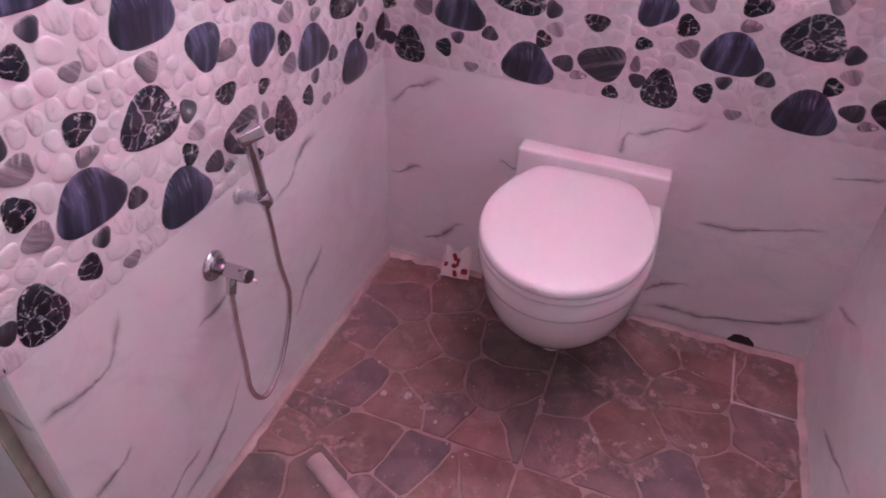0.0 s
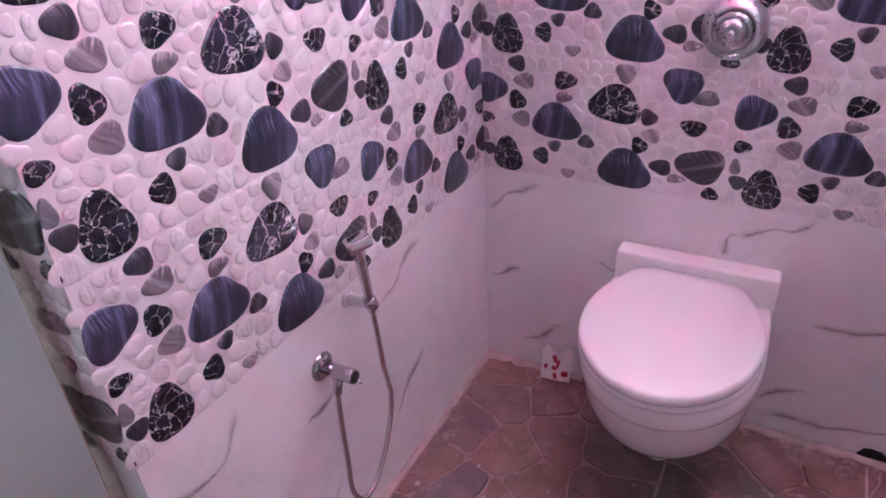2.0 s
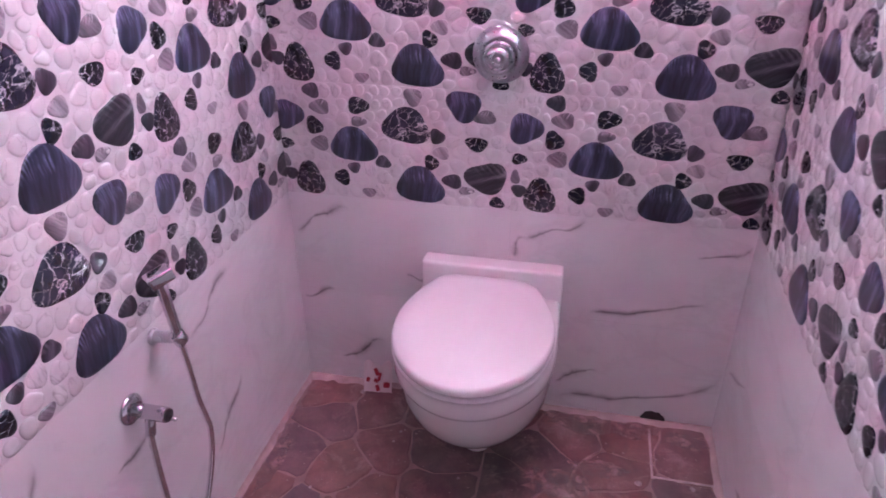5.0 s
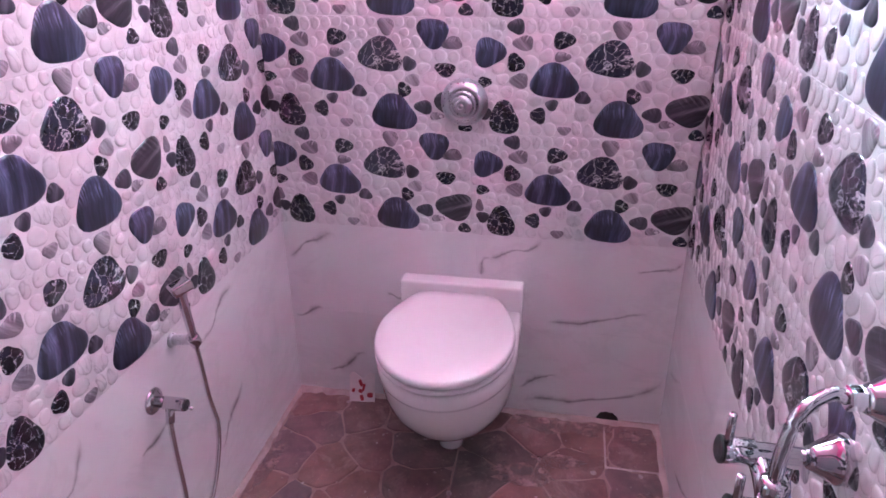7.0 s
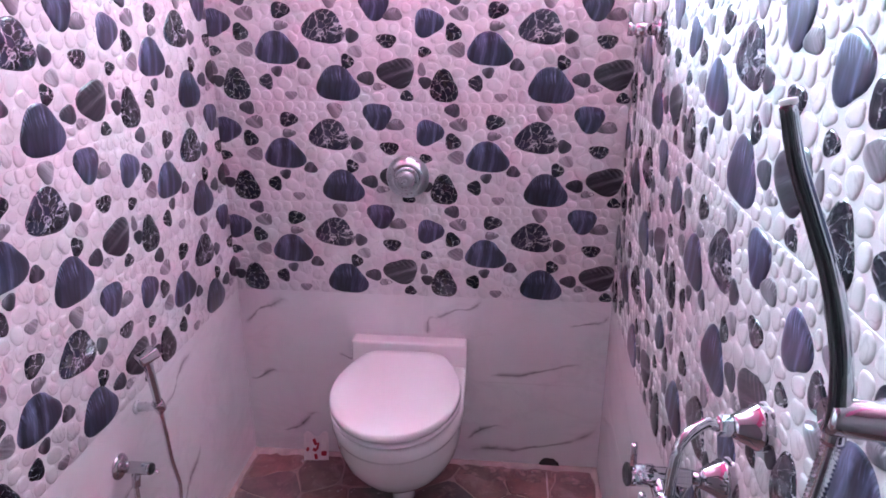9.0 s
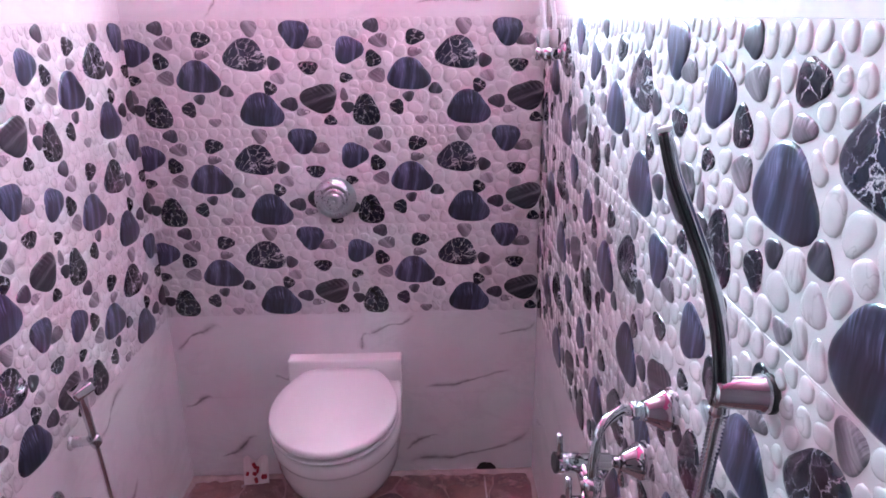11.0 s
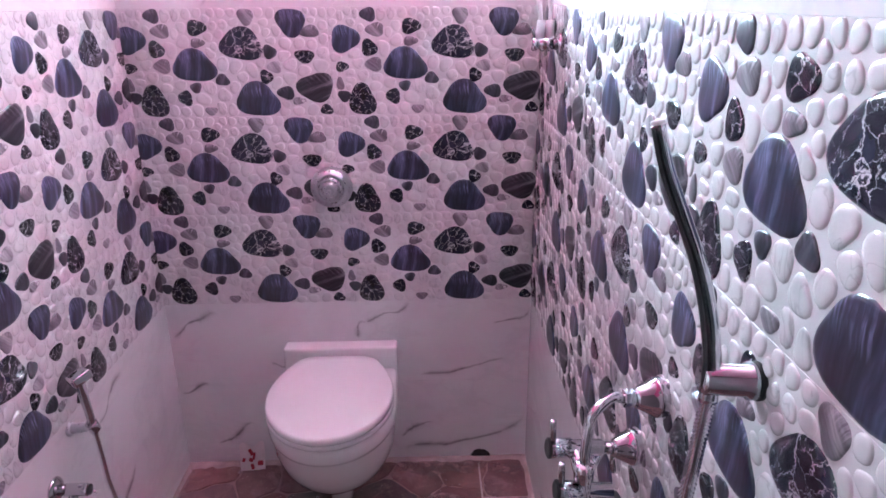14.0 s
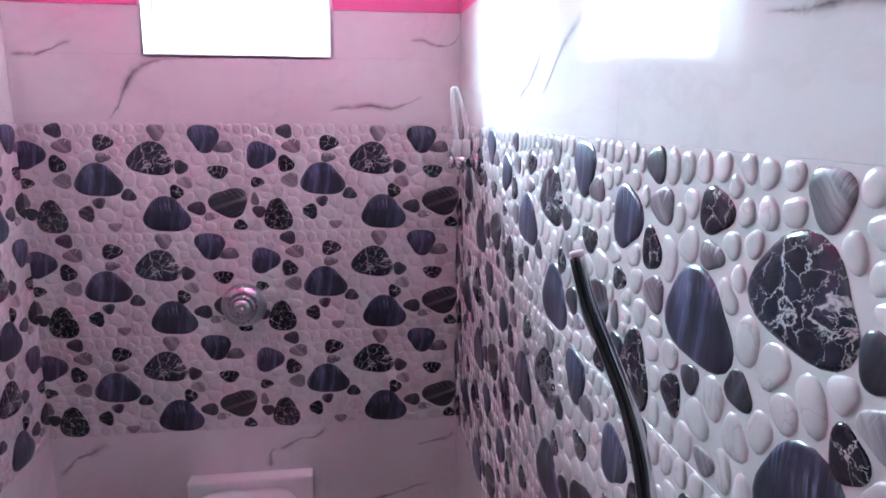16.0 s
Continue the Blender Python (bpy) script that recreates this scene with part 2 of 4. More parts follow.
M_PURPLE = floor_stone("purple_flagstone", (0.155, 0.1, 0.125), (0.13, 0.09, 0.118), (0.17, 0.11, 0.125))
M_SLABGREY = floor_stone("slate_flagstone", (0.12, 0.1, 0.098), (0.1, 0.088, 0.09), (0.14, 0.105, 0.1))
M_SMEAR = plain("dried_cement_smear", (0.5, 0.35, 0.335), 0.9, vary=0.3, scale=30, relief=0.5, fine=70)
smear_nt = M_SMEAR.node_tree
smear_alpha = ramp(smear_nt, noise_tex(smear_nt, coords(smear_nt), 24, 7, 0.72).outputs["Fac"], [(0.36, (0.0,)), (0.62, (0.85,))])
smear_nt.links.new(smear_alpha, smear_nt.nodes["Principled BSDF"].inputs["Alpha"])
M_TRIM = plain("polished_edge_trim", (0.72, 0.7, 0.6), 0.15, 1.0, vary=0.2, scale=30, relief=0.05)
M_GROUT = plain("floor_grout", (0.4, 0.275, 0.255), 0.85, vary=0.3, scale=12, relief=0.5)
M_CEMENT = plain("pinkish_white_cement", (0.52, 0.42, 0.4), 0.9, vary=0.25, scale=18, relief=0.6, fine=60)
M_FLECK = plain("dried_paint_fleck", (0.46, 0.38, 0.37), 0.8, vary=0.4, scale=90, relief=0.4)
M_STRIP = plain("pale_floor_joint", (0.6, 0.5, 0.48), 0.9, vary=0.35, scale=40, relief=0.5)
M_VALVE = plain("silver_valve_chrome", (0.56, 0.61, 0.62), 0.3, 1.0, vary=0.06, relief=0.0)
M_RED = plain("red_print", (0.36, 0.02, 0.035), 0.4)
M_STEEL = plain("flexible_steel_hose", (0.74, 0.72, 0.74), 0.16, 1.0, vary=0.05, relief=0.02)
M_PAPER = plain("white_sachet_foil", (0.78, 0.72, 0.72), 0.35)


# ---- mesh helpers ----
def part(name, bm, material, parent=None, label="", smooth=False, kind=""):
    me = bpy.data.meshes.new(name)
    bm.normal_update()
    bm.to_mesh(me)
    bm.free()
    me.materials.append(material)
    if smooth:
        me.polygons.foreach_set("use_smooth", [True] * len(me.polygons))
    ob = new(name, me)
    ob.parent = parent
    return tagged(ob, label, kind=kind)


def shared(name, me, parent, m=None):
    ob = new(name, me)
    ob.parent = parent
    if m is not None:
        ob.matrix_basis = m
    return ob


def thing(name, label, category, m=Matrix(), group="", kind=""):
    ob = new(name)
    ob.empty_display_size = 0.05
    ob.matrix_world = m
    return tagged(ob, label, category, group, kind)


def box_bm(x0, x1, y0, y1, z0, z1, bev=0.0, seg=2, bm=None):
    made = bm or bmesh.new()
    r = bmesh.ops.create_cube(made, size=1.0, matrix=Matrix.LocRotScale(((x0 + x1) / 2, (y0 + y1) / 2, (z0 + z1) / 2), None, (abs(x1 - x0), abs(y1 - y0), abs(z1 - z0))))
    if bev:
        es = list({e for v in r["verts"] for e in v.link_edges})
        bmesh.ops.bevel(made, geom=es, offset=bev, segments=seg, affect="EDGES", profile=0.6)
    return made


def lathe_bm(profile, m=Matrix(), seg=32, bm=None):
    """Turns (radius, height) pairs about z, closed at both ends."""
    made = bm or bmesh.new()
    rings = []
    for r, h in profile:
        rings.append([made.verts.new(m @ Vector((r * math.cos(2 * math.pi * k / seg), r * math.sin(2 * math.pi * k / seg), h))) for k in range(seg)])
    for a, b in zip(rings, rings[1:]):
        for k in range(seg):
            made.faces.new((a[k], a[(k + 1) % seg], b[(k + 1) % seg], b[k]))
    made.faces.new(list(reversed(rings[0])))
    made.faces.new(rings[-1])
    return made


def along(p, q):
    """A frame at p whose z points to q."""
    d = Vector(q) - Vector(p)
    return Matrix.Translation(p) @ d.to_track_quat("Z", "Y").to_matrix().to_4x4()


def rod_bm(p, q, r, seg=20, bm=None, bev=0.15):
    n = (Vector(q) - Vector(p)).length
    e = min(r * bev, n * 0.2)
    return lathe_bm([(r - e, 0), (r, e), (r, n - e), (r - e, n)], along(p, q), seg, bm)


def spline(points, steps=8):
    """A smooth line through the points."""
    pts = [Vector(p) for p in points]
    pts = [pts[0] * 2 - pts[1]] + pts + [pts[-1] * 2 - pts[-2]]
    out = []
    for i in range(1, len(pts) - 2):
        a, b, c, d = pts[i - 1:i + 3]
        for k in range(steps):
            t = k / steps
            out.append(0.5 * ((2 * b) + (c - a) * t + (2 * a - 5 * b + 4 * c - d) * t * t + (3 * b - a - 3 * c + d) * t ** 3))
    return out + [pts[-2]]


def tube_bm(line, radius, seg=12, bm=None, ribs=0.0, squash=1.0):
    made = bm or bmesh.new()
    rings, up = [], Vector((0.31, 0.2, 0.93))
    for i, p in enumerate(line):
        d = (line[min(i + 1, len(line) - 1)] - line[max(i - 1, 0)]).normalized()
        side = d.cross(up).normalized()
        up2 = side.cross(d)
        r = radius(i / (len(line) - 1)) if callable(radius) else radius
        if ribs and i % 2:
            r *= 1 - ribs
        rings.append([made.verts.new(p + (side * math.cos(2 * math.pi * k / seg) + up2 * math.sin(2 * math.pi * k / seg) * squash) * r) for k in range(seg)])
    for a, b in zip(rings, rings[1:]):
        for k in range(seg):
            made.faces.new((a[k], b[k], b[(k + 1) % seg], a[(k + 1) % seg]))
    made.faces.new(rings[0])
    made.faces.new(list(reversed(rings[-1])))
    return made


def loft_bm(rings, bm=None, cap=True):
    made = bm or bmesh.new()
    vs = [[made.verts.new(p) for p in r] for r in rings]
    n = len(vs[0])
    for a, b in zip(vs, vs[1:]):
        for k in range(n):
            made.faces.new((a[k], a[(k + 1) % n], b[(k + 1) % n], b[k]))
    if cap:
        made.faces.new(list(reversed(vs[0])))
        made.faces.new(vs[-1])
    bmesh.ops.recalc_face_normals(made, faces=made.faces)
    return made


# ---- structure: masonry, floor slab, ceiling ----
def slab(name, label, bounds, material, category="wall"):
    return tagged(part(name, box_bm(*bounds), material), label, category, kind="structure")


TT = 0.010   # tile thickness in front of the masonry
wall_back = tagged(new("wall_back"), "bathroom end wall with white marble tiles and a pebble tile band", "wall", kind="structure")
for nm, b in (("masonry", (XL - 0.3, XR + 0.3, TT, WD, -0.1, WZ0)), ("masonry", (XL - 0.3, WX0, TT, WD, WZ0, WZ1)), ("masonry", (WX1, XR + 0.3, TT, WD, WZ0, WZ1)),
              ("masonry", (XL - 0.3, XR + 0.3, TT, WD, WZ1, ZC + 0.1))):
    part(nm, box_bm(*b), M_JOINT, wall_back)
wall_left = tagged(new("wall_left"), "side wall with marble tiles, pebble tile band and a doorway", "wall", kind="structure")
for b in ((XL - 0.14, XL - TT, DOOR0, TT, -0.1, ZC + 0.1), (XL - 0.14, XL - TT, YF - 0.15, DOOR1, -0.1, ZC + 0.1), (XL - 0.14, XL - TT, DOOR1, DOOR0, DOORH, ZC + 0.1)):
    part("masonry", box_bm(*b), M_JOINT, wall_left)
wall_right = tagged(new("wall_right"), "side wall with marble tiles and a pebble tile band, wet and glossy", "wall", kind="structure")
part("masonry", box_bm(XR + TT, XR + 0.15, YF - 0.15, TT, -0.1, ZC + 0.1), M_JOINT, wall_right)
wall_front = tagged(new("wall_front"), "unseen plain wall that closes the room, made grey to cut bounced light", "wall", kind="structure")
part("masonry", box_bm(XL - 0.14, XR + 0.15, YF - 0.15, YF - TT, -0.1, ZC + 0.1), M_JOINT, wall_front)
slab("ceiling", "pink painted ceiling", (XL - 0.3, XR + 0.3, YF - 0.2, 0.3, ZC, ZC + 0.12), M_CEIL, "ceiling")
slab("hall_wall", "pale wall of the hall beyond the doorway", (-1.5, -1.38, -3.2, 0.6, -0.1, ZC), M_GREY)
slab("hall_wall_side", "pale wall of the hall beyond the doorway", (-1.38, XL - 0.14, -3.2, -3.08, -0.1, ZC), M_GREY)
slab("hall_wall_end", "pale wall of the hall beyond the doorway", (-1.38, XL - 0.31, 0.48, 0.6, -0.1, ZC), M_GREY)
slab("hall_ceiling", "pale ceiling of the hall", (-1.5, XL - 0.3, -3.2, 0.6, ZC, ZC + 0.12), M_GREY, "ceiling")
slab("hall_floor", "plain floor of the hall", (-1.5, XL - 0.14, -3.2, 0.6, -0.1, -0.006), M_GROUT, "floor")

# paint above the tiles
part("paint", box_bm(XL, WX0, 0.004, TT, Z3, ZC), M_PINK, wall_back, "pink paint")
part("paint", box_bm(WX1, XR, 0.004, TT, Z3, ZC), M_PINK, wall_back)
part("paint", box_bm(WX0, WX1, 0.004, TT, WZ1, ZC), M_PINK, wall_back)
part("paint", box_bm(XL - TT, XL - 0.004, YF, TT, max(Z3, DOORH), ZC), M_PINK, wall_left, "pink paint")
part("paint", box_bm(XL - TT, XL - 0.004, DOOR0, TT, Z3, max(Z3, DOORH)), M_PINK, wall_left)
part("paint", box_bm(XL - TT, XL - 0.004, YF, DOOR1, Z3, max(Z3, DOORH)), M_PINK, wall_left)
part("paint", box_bm(XR + 0.004, XR + TT, YF, TT, Z3, ZC), M_PINK, wall_right, "pink paint")
# unseen face behind the camera, darkened to hold back bounced light
part("paint", box_bm(XL, XR, YF - TT, YF - 0.004, 0, ZC), M_BOUNCECUT, wall_front, "grey added to cut bounced light")


# ---- marble tiles: each piece 600 x 300 with a 2 mm joint ----
def wall_frame(which):
    """u runs to the right as one faces the wall, v up, w out of it."""
    if which == "back":
        return Matrix(((1, 0, 0, 0), (0, 0, -1, 0), (0, 1, 0, 0), (0, 0, 0, 1)))
    if which == "left":
        return Matrix(((0, 0, 1, XL), (1, 0, 0, 0), (0, 1, 0, 0), (0, 0, 0, 1)))
    return Matrix(((0, 0, -1, XR), (-1, 0, 0, 0), (0, 1, 0, 0), (0, 0, 0, 1)))


FACE = {k: wall_frame(k) for k in ("back", "left", "right")}
FACE["return"] = Matrix.Translation((0, DOOR0 - TT, 0)) @ FACE["back"]   # the left wall turns into the doorway here


def marble_tiles(parent, which, u0, u1, v0, v1, first_u, first_v, hole=None):
    """Fills the panel with whole and cut tiles."""
    g = 0.0001
    v = first_v
    while v < v1 - 0.005:
        u = first_u
        while u < u1 - 0.005:
            a, b, c, d = max(u, u0), min(u + 0.6, u1), max(v, v0), min(v + 0.3, v1)
            u += 0.6
            if b - a < 0.006 or d - c < 0.006:
                continue
            cells = [(a, b, c, d)]
            if hole:
                ha, hb, hc = hole
                cells = []
                for x0, x1, y0, y1 in ((a, b, c, min(d, hc)), (a, min(b, ha), max(c, hc), d), (max(a, hb), b, max(c, hc), d)):
                    if x1 - x0 > 0.006 and y1 - y0 > 0.006:
                        cells.append((x0, x1, y0, y1))
            for x0, x1, y0, y1 in cells:
                bm = box_bm(x0 + g, x1 - g, y0 + g, y1 - g, -TT + 0.0005, 0, 0.0003, 1)
                bm.transform(FACE[which])
                part("marble_tile", bm, M_MARBLE, parent)
        v += 0.3


LOW0 = 0.022
marble_tiles(wall_back, "back", XL, XR, 0, Z1, XL, LOW0 - 0.3)
marble_tiles(wall_back, "back", XL, XR, Z2, Z3, XL, Z2, (WX0, WX1, WZ0))
marble_tiles(wall_left, "left", DOOR0 - TT, 0, 0, Z1, TL_L, LOW0 - 0.3)
marble_tiles(wall_left, "left", DOOR0 - TT, 0, Z2, Z3, TL_L, Z2)
marble_tiles(wall_left, "left", YF, DOOR1, 0, Z3, YF, LOW0 - 0.3)
marble_tiles(wall_left, "return", XL - 0.056, XL - TT, 0, Z1, XL - 0.6, LOW0 - 0.3)
marble_tiles(wall_left, "return", XL - 0.056, XL - TT, Z2, Z3, XL - 0.6, Z2)
marble_tiles(wall_right, "right", 0, -YF, 0, Z1, -TL_R, LOW0 - 0.3)
marble_tiles(wall_right, "right", 0, -YF, Z2, Z3, -TL_R, Z2)


# printed veins: start, end, width, sag, as places on each wall's face
def vein(parent, which, p, q, width, wander, seed):
    rnd = random.Random(seed)
    bm = bmesh.new()
    uv = bm.loops.layers.uv.new("UVMap")
    n = 26
    dx, dy = q[0] - p[0], q[1] - p[1]
    ln = math.hypot(dx, dy)
    nx, ny = -dy / ln, dx / ln
    off, drift, line = 0.0, 0.0, []
    for i in range(n + 1):
        t = i / n
        drift += rnd.uniform(-1, 1) * min(wander * ln * 0.03, 0.0035)
        drift *= 0.85
        off += drift
        o = off * math.sin(math.pi * t) ** 0.5
        line.append((p[0] + dx * t + nx * o, p[1] + dy * t + ny * o, width * (1.4 + 0.8 * math.sin(t * 7 + seed) + 0.5 * rnd.random())))
    prev = None
    m = FACE[which]
    for i, (x, y, w) in enumerate(line):
        a, b = bm.verts.new(m @ Vector((x - nx * w, y - ny * w, 0.0004))), bm.verts.new(m @ Vector((x + nx * w, y + ny * w, 0.0004)))
        if prev:
            f = bm.faces.new((prev[0], a, b, prev[1]))
            for lp, (s, t) in zip(f.loops, (((i - 1) / n, 0), (i / n, 0), (i / n, 1), ((i - 1) / n, 1))):
                lp[uv].uv = (s, t)
        prev = (a, b)
    bmesh.ops.recalc_face_normals(bm, faces=bm.faces)
    return part("vein", bm, M_VEIN, parent)

for i, (p, q, wd) in enumerate((
        ((0.632, 0.489), (0.664, 0.55), 0.008), ((0.655, 0.545), (0.81, 0.616), 0.006), ((0.03, 0.503), (0.19, 0.583), 0.008), ((0.03, 0.292), (0.13, 0.321), 0.007),
        ((0.125, 0.088), (0.27, 0.16), 0.008), ((0.765, 0.098), (0.88, 0.158), 0.007), ((0.835, 0.345), (1.13, 0.398), 0.006), ((0.77, 0.05), (1.2, 0.188), 0.009),
        ((0.34, 0.402), (0.40, 0.408), 0.005), ((1.08, 0.535), (1.2, 0.59), 0.005), ((0.25, 1.524), (0.435, 1.685), 0.008), ((0.83, 1.555), (1.11, 1.602), 0.006),
        ((1.06, 1.746), (1.204, 1.793), 0.005), ((0.022, 1.694), (0.185, 1.736), 0.006))):
    vein(wall_back, "back", p, q, wd, 0.5, i)
for i, (p, q, wd) in enumerate((((-0.53, 0.515), (-0.35, 0.586), 0.007), ((-0.52, 0.18), (-0.375, 0.305), 0.009), ((-0.81, 0.415), (-0.69, 0.41), 0.007), ((-0.97, 0.066), (-0.725, 0.22), 0.007),
                                ((-1.11, 0.298), (-1.01, 0.332), 0.008), ((-1.126, 0.512), (-0.95, 0.592), 0.008), ((-0.99, 0.112), (-0.88, 0.152), 0.006))):
    vein(wall_left, "left", p, q, wd, 0.5, 40 + i)
vein(wall_left, "return", (XL - 0.054, 0.53), (XL - 0.001, 0.512), 0.006, 0.3, 60)
for i, (p, q, wd) in enumerate((((0.335, 1.64), (0.55, 1.71), 0.007), ((0.69, 1.578), (0.825, 1.667), 0.007), ((0.835, 1.58), (1.05, 1.69), 0.008), ((1.44, 1.63), (1.6, 1.614), 0.006), ((0.03, 0.23), (0.2, 0.312), 0.008),
                                ((0.3, 0.1), (0.55, 0.2), 0.007))):
    vein(wall_right, "right", p, q, wd * 0.8, 0.2, 70 + i)


# ---- pebble tile: layout of the stones on one 600 x 300 piece, millimetres ----
# centre, width, height, direction of the blunt corner in degrees
STRIPED = ((50, 214, 82, 78, 0), (216, 148, 128, 92, 90), (497, 257, 86, 78, -90), (387, 52, 129, 100, 90))
VEINED = ((352, 205, 124, 93, 80),)
SLATE = ((552, 80, 108, 86, 170),)
CRACKLED = ((116, 191, 46, 49, 110), (236, 247, 56, 45, 0), (89, 48, 81, 94, 90), (177, 54, 42, 46, -60), (529, 166, 58, 38, -90), (418, 112, 38, 42, 120), (584, 19, 40, 31, 90), (36, 138, 38, 30, 0))
DARKGREY = ((112, 279, 45, 40, -60), (36, 54, 38, 34, -90), (291, 106, 42, 34, 90), (212, 83, 35, 31, 40), (434, 181, 39, 41, 120), (467, 66, 51, 40, -60))
MAUVE = ((130, 239, 53, 40, 60), (123, 144, 49, 42, 60), (234, 207, 42, 28, 0), (249, 16, 38, 25, 150), (373, 274, 47, 46, -90), (547, 237, 57, 34, -160), (440, 139, 42, 35, -60), (507, 43, 40, 23, 0), (27, 92, 24, 38, 90))


def outline(w, h, face, n):
    """A rounded, lop-sided triangle filling w by h."""
    a0 = radians(face)
    pts = []
    for k in range(n):
        a = 2 * math.pi * k / n
        r = 1 + 0.115 * math.cos(3 * (a - a0)) + 0.05 * math.cos(2 * (a - a0 - 0.5))
        pts.append((r * math.cos(a), r * math.sin(a)))
    xs, ys = [p[0] for p in pts], [p[1] for p in pts]
    cx, cy = (max(xs) + min(xs)) / 2, (max(ys) + min(ys)) / 2
    sx, sy = w / (max(xs) - min(xs)), h / (max(ys) - min(ys))
    return [((x - cx) * sx, (y - cy) * sy) for x, y in pts]


DOME = ((1.0, 0.0), (0.965, 0.45), (0.88, 0.74), (0.68, 0.92), (0.36, 0.99))


FLAT_DOME = ((1.0, 0.0), (0.94, 0.42), (0.83, 0.74), (0.62, 0.93), (0.32, 0.99))


def dome_bm(pts, cx, cy, height, bm=None, shape=DOME):
    """A low dome over an outline, standing on w = 0."""
    made = bm or bmesh.new()
    rings = [[made.verts.new((cx + x * s, cy + y * s, height * h)) for x, y in pts] for s, h in shape]
    n = len(pts)
    for a, b in zip(rings, rings[1:]):
        for k in range(n):
            f = made.faces.new((a[k], a[(k + 1) % n], b[(k + 1) % n], b[k]))
    top = made.verts.new((cx, cy, height))
    for k in range(n):
        made.faces.new((rings[-1][k], rings[-1][(k + 1) % n], top))
    return made


def mesh_of(bm, name, material):
    me = bpy.data.meshes.new(name)
    bm.normal_update()
    bm.to_mesh(me)
    bm.free()
    me.materials.append(material)
    me.polygons.foreach_set("use_smooth", [True] * len(me.polygons))
    return me


STONES, SHAPES = [], []     # (u, mesh) and (u, v, outline) of the coloured stones
for rows, material in ((STRIPED, M_STRIPE), (VEINED, M_BIGV), (SLATE, M_SLATE), (CRACKLED, M_BLACK), (DARKGREY, M_DGREY), (MAUVE, M_MAUVE)):
    for u, v, w, h, face in rows:
        pts = outline(w / 1000, h / 1000, face, 28)
        STONES.append((u / 1000, w / 1000, mesh_of(dome_bm(pts, u / 1000, v / 1000, 0.002 + 0.016 * min(w, h) / 1000), "stone", material)))
        SHAPES.append((u / 1000, v / 1000, pts))


def light_pebbles():
    """White pebbles packed into what the coloured stones leave free, as (u, v, outline)."""
    rnd = np.random.RandomState(7)
    rim = np.array([(u + x, v + y) for u, v, pts in SHAPES for x, y in pts])
    gx, gy = np.meshgrid(np.arange(0.004, 0.6, 0.004), np.arange(0.004, 0.3, 0.004))
    free = np.stack((gx.ravel(), gy.ravel()), 1)
    for u, v, pts in SHAPES:                       # keep the ground that no coloured stone covers
        a = np.arctan2(free[:, 1] - v, free[:, 0] - u)
        oa = np.array([math.atan2(y, x) for x, y in pts])
        orad = np.array([math.hypot(x, y) for x, y in pts])
        order = np.argsort(oa)
        edge = np.interp(a, oa[order], orad[order], period=2 * math.pi)
        free = free[np.hypot(free[:, 0] - u, free[:, 1] - v) > edge + 0.003]
    seeds = free[rnd.choice(len(free), 84, replace=False)]
    for _ in range(14):                            # spread the pebbles evenly over it
        owner = np.argmin(((free[:, None, :] - seeds[None]) ** 2).sum(2), 1)
        seeds = np.array([free[owner == k].mean(0) if np.any(owner == k) else seeds[k] for k in range(len(seeds))])
    made = []
    n = 16
    for i, p in enumerate(seeds):
        others = np.delete(seeds, i, 0) - p
        near = others[np.hypot(*others.T) < 0.11]
        dark = rim - p
        dark = dark[np.hypot(*dark.T) < 0.08]
        r = np.empty(n)
        for k in range(n):
            a = 2 * math.pi * k / n
            d = np.array((math.cos(a), math.sin(a)))
            t = 0.038
            for q in near:
                c = q @ d
                if c > 1e-4:
                    t = min(t, 0.5 * (q @ q) / c - 0.0026)
            if len(dark):
                c = dark @ d
                side = np.abs(dark @ np.array((-d[1], d[0])))
                hit = c[(c > 0) & (side < 0.006)]
                if len(hit):
                    t = min(t, hit.min() - 0.0025)
            for axis, top in ((0, 0.6), (1, 0.3)):
                if d[axis] > 1e-3:
                    t = min(t, (top - p[axis] - 0.001) / d[axis])
                elif d[axis] < -1e-3:
                    t = min(t, (p[axis] - 0.001) / -d[axis])
            r[k] = max(t, 0.006)
        for _ in range(2):
            r = np.minimum(r, 0.25 * np.roll(r, 1) + 0.5 * r + 0.25 * np.roll(r, -1))
            r = 0.22 * np.roll(r, 1) + 0.56 * r + 0.22 * np.roll(r, -1)
        r = np.maximum(r - 0.0004, 0.005) * (1 + 0.06 * np.cos(3 * (2 * np.pi * np.arange(n) / n - rnd.uniform(0, 6.28))))
        made.append((p[0], p[1], [(r[k] * math.cos(2 * math.pi * k / n), r[k] * math.sin(2 * math.pi * k / n)) for k in range(n)]))
    return made


LIGHT = light_pebbles()
LIGHT_MESHES, bed_all = [], bmesh.new()
for u, v, pts in LIGHT:
    LIGHT_MESHES.append((u, mesh_of(dome_bm(pts, u, v, 0.0025, None, FLAT_DOME), "white_pebble", M_LIGHT)))
    dome_bm(pts, u, v, 0.0025, bed_all, FLAT_DOME)
LIGHT_JOINED = mesh_of(bed_all, "white_pebbles", M_LIGHT)
TILE_MESH = mesh_of(box_bm(0.0001, 0.5999, 0.0001, 0.2999, -TT + 0.0005, 0, 0.0003, 1), "pebble_tile", M_BED)
TILE_MESH.polygons.foreach_set("use_smooth", [False] * len(TILE_MESH.polygons))


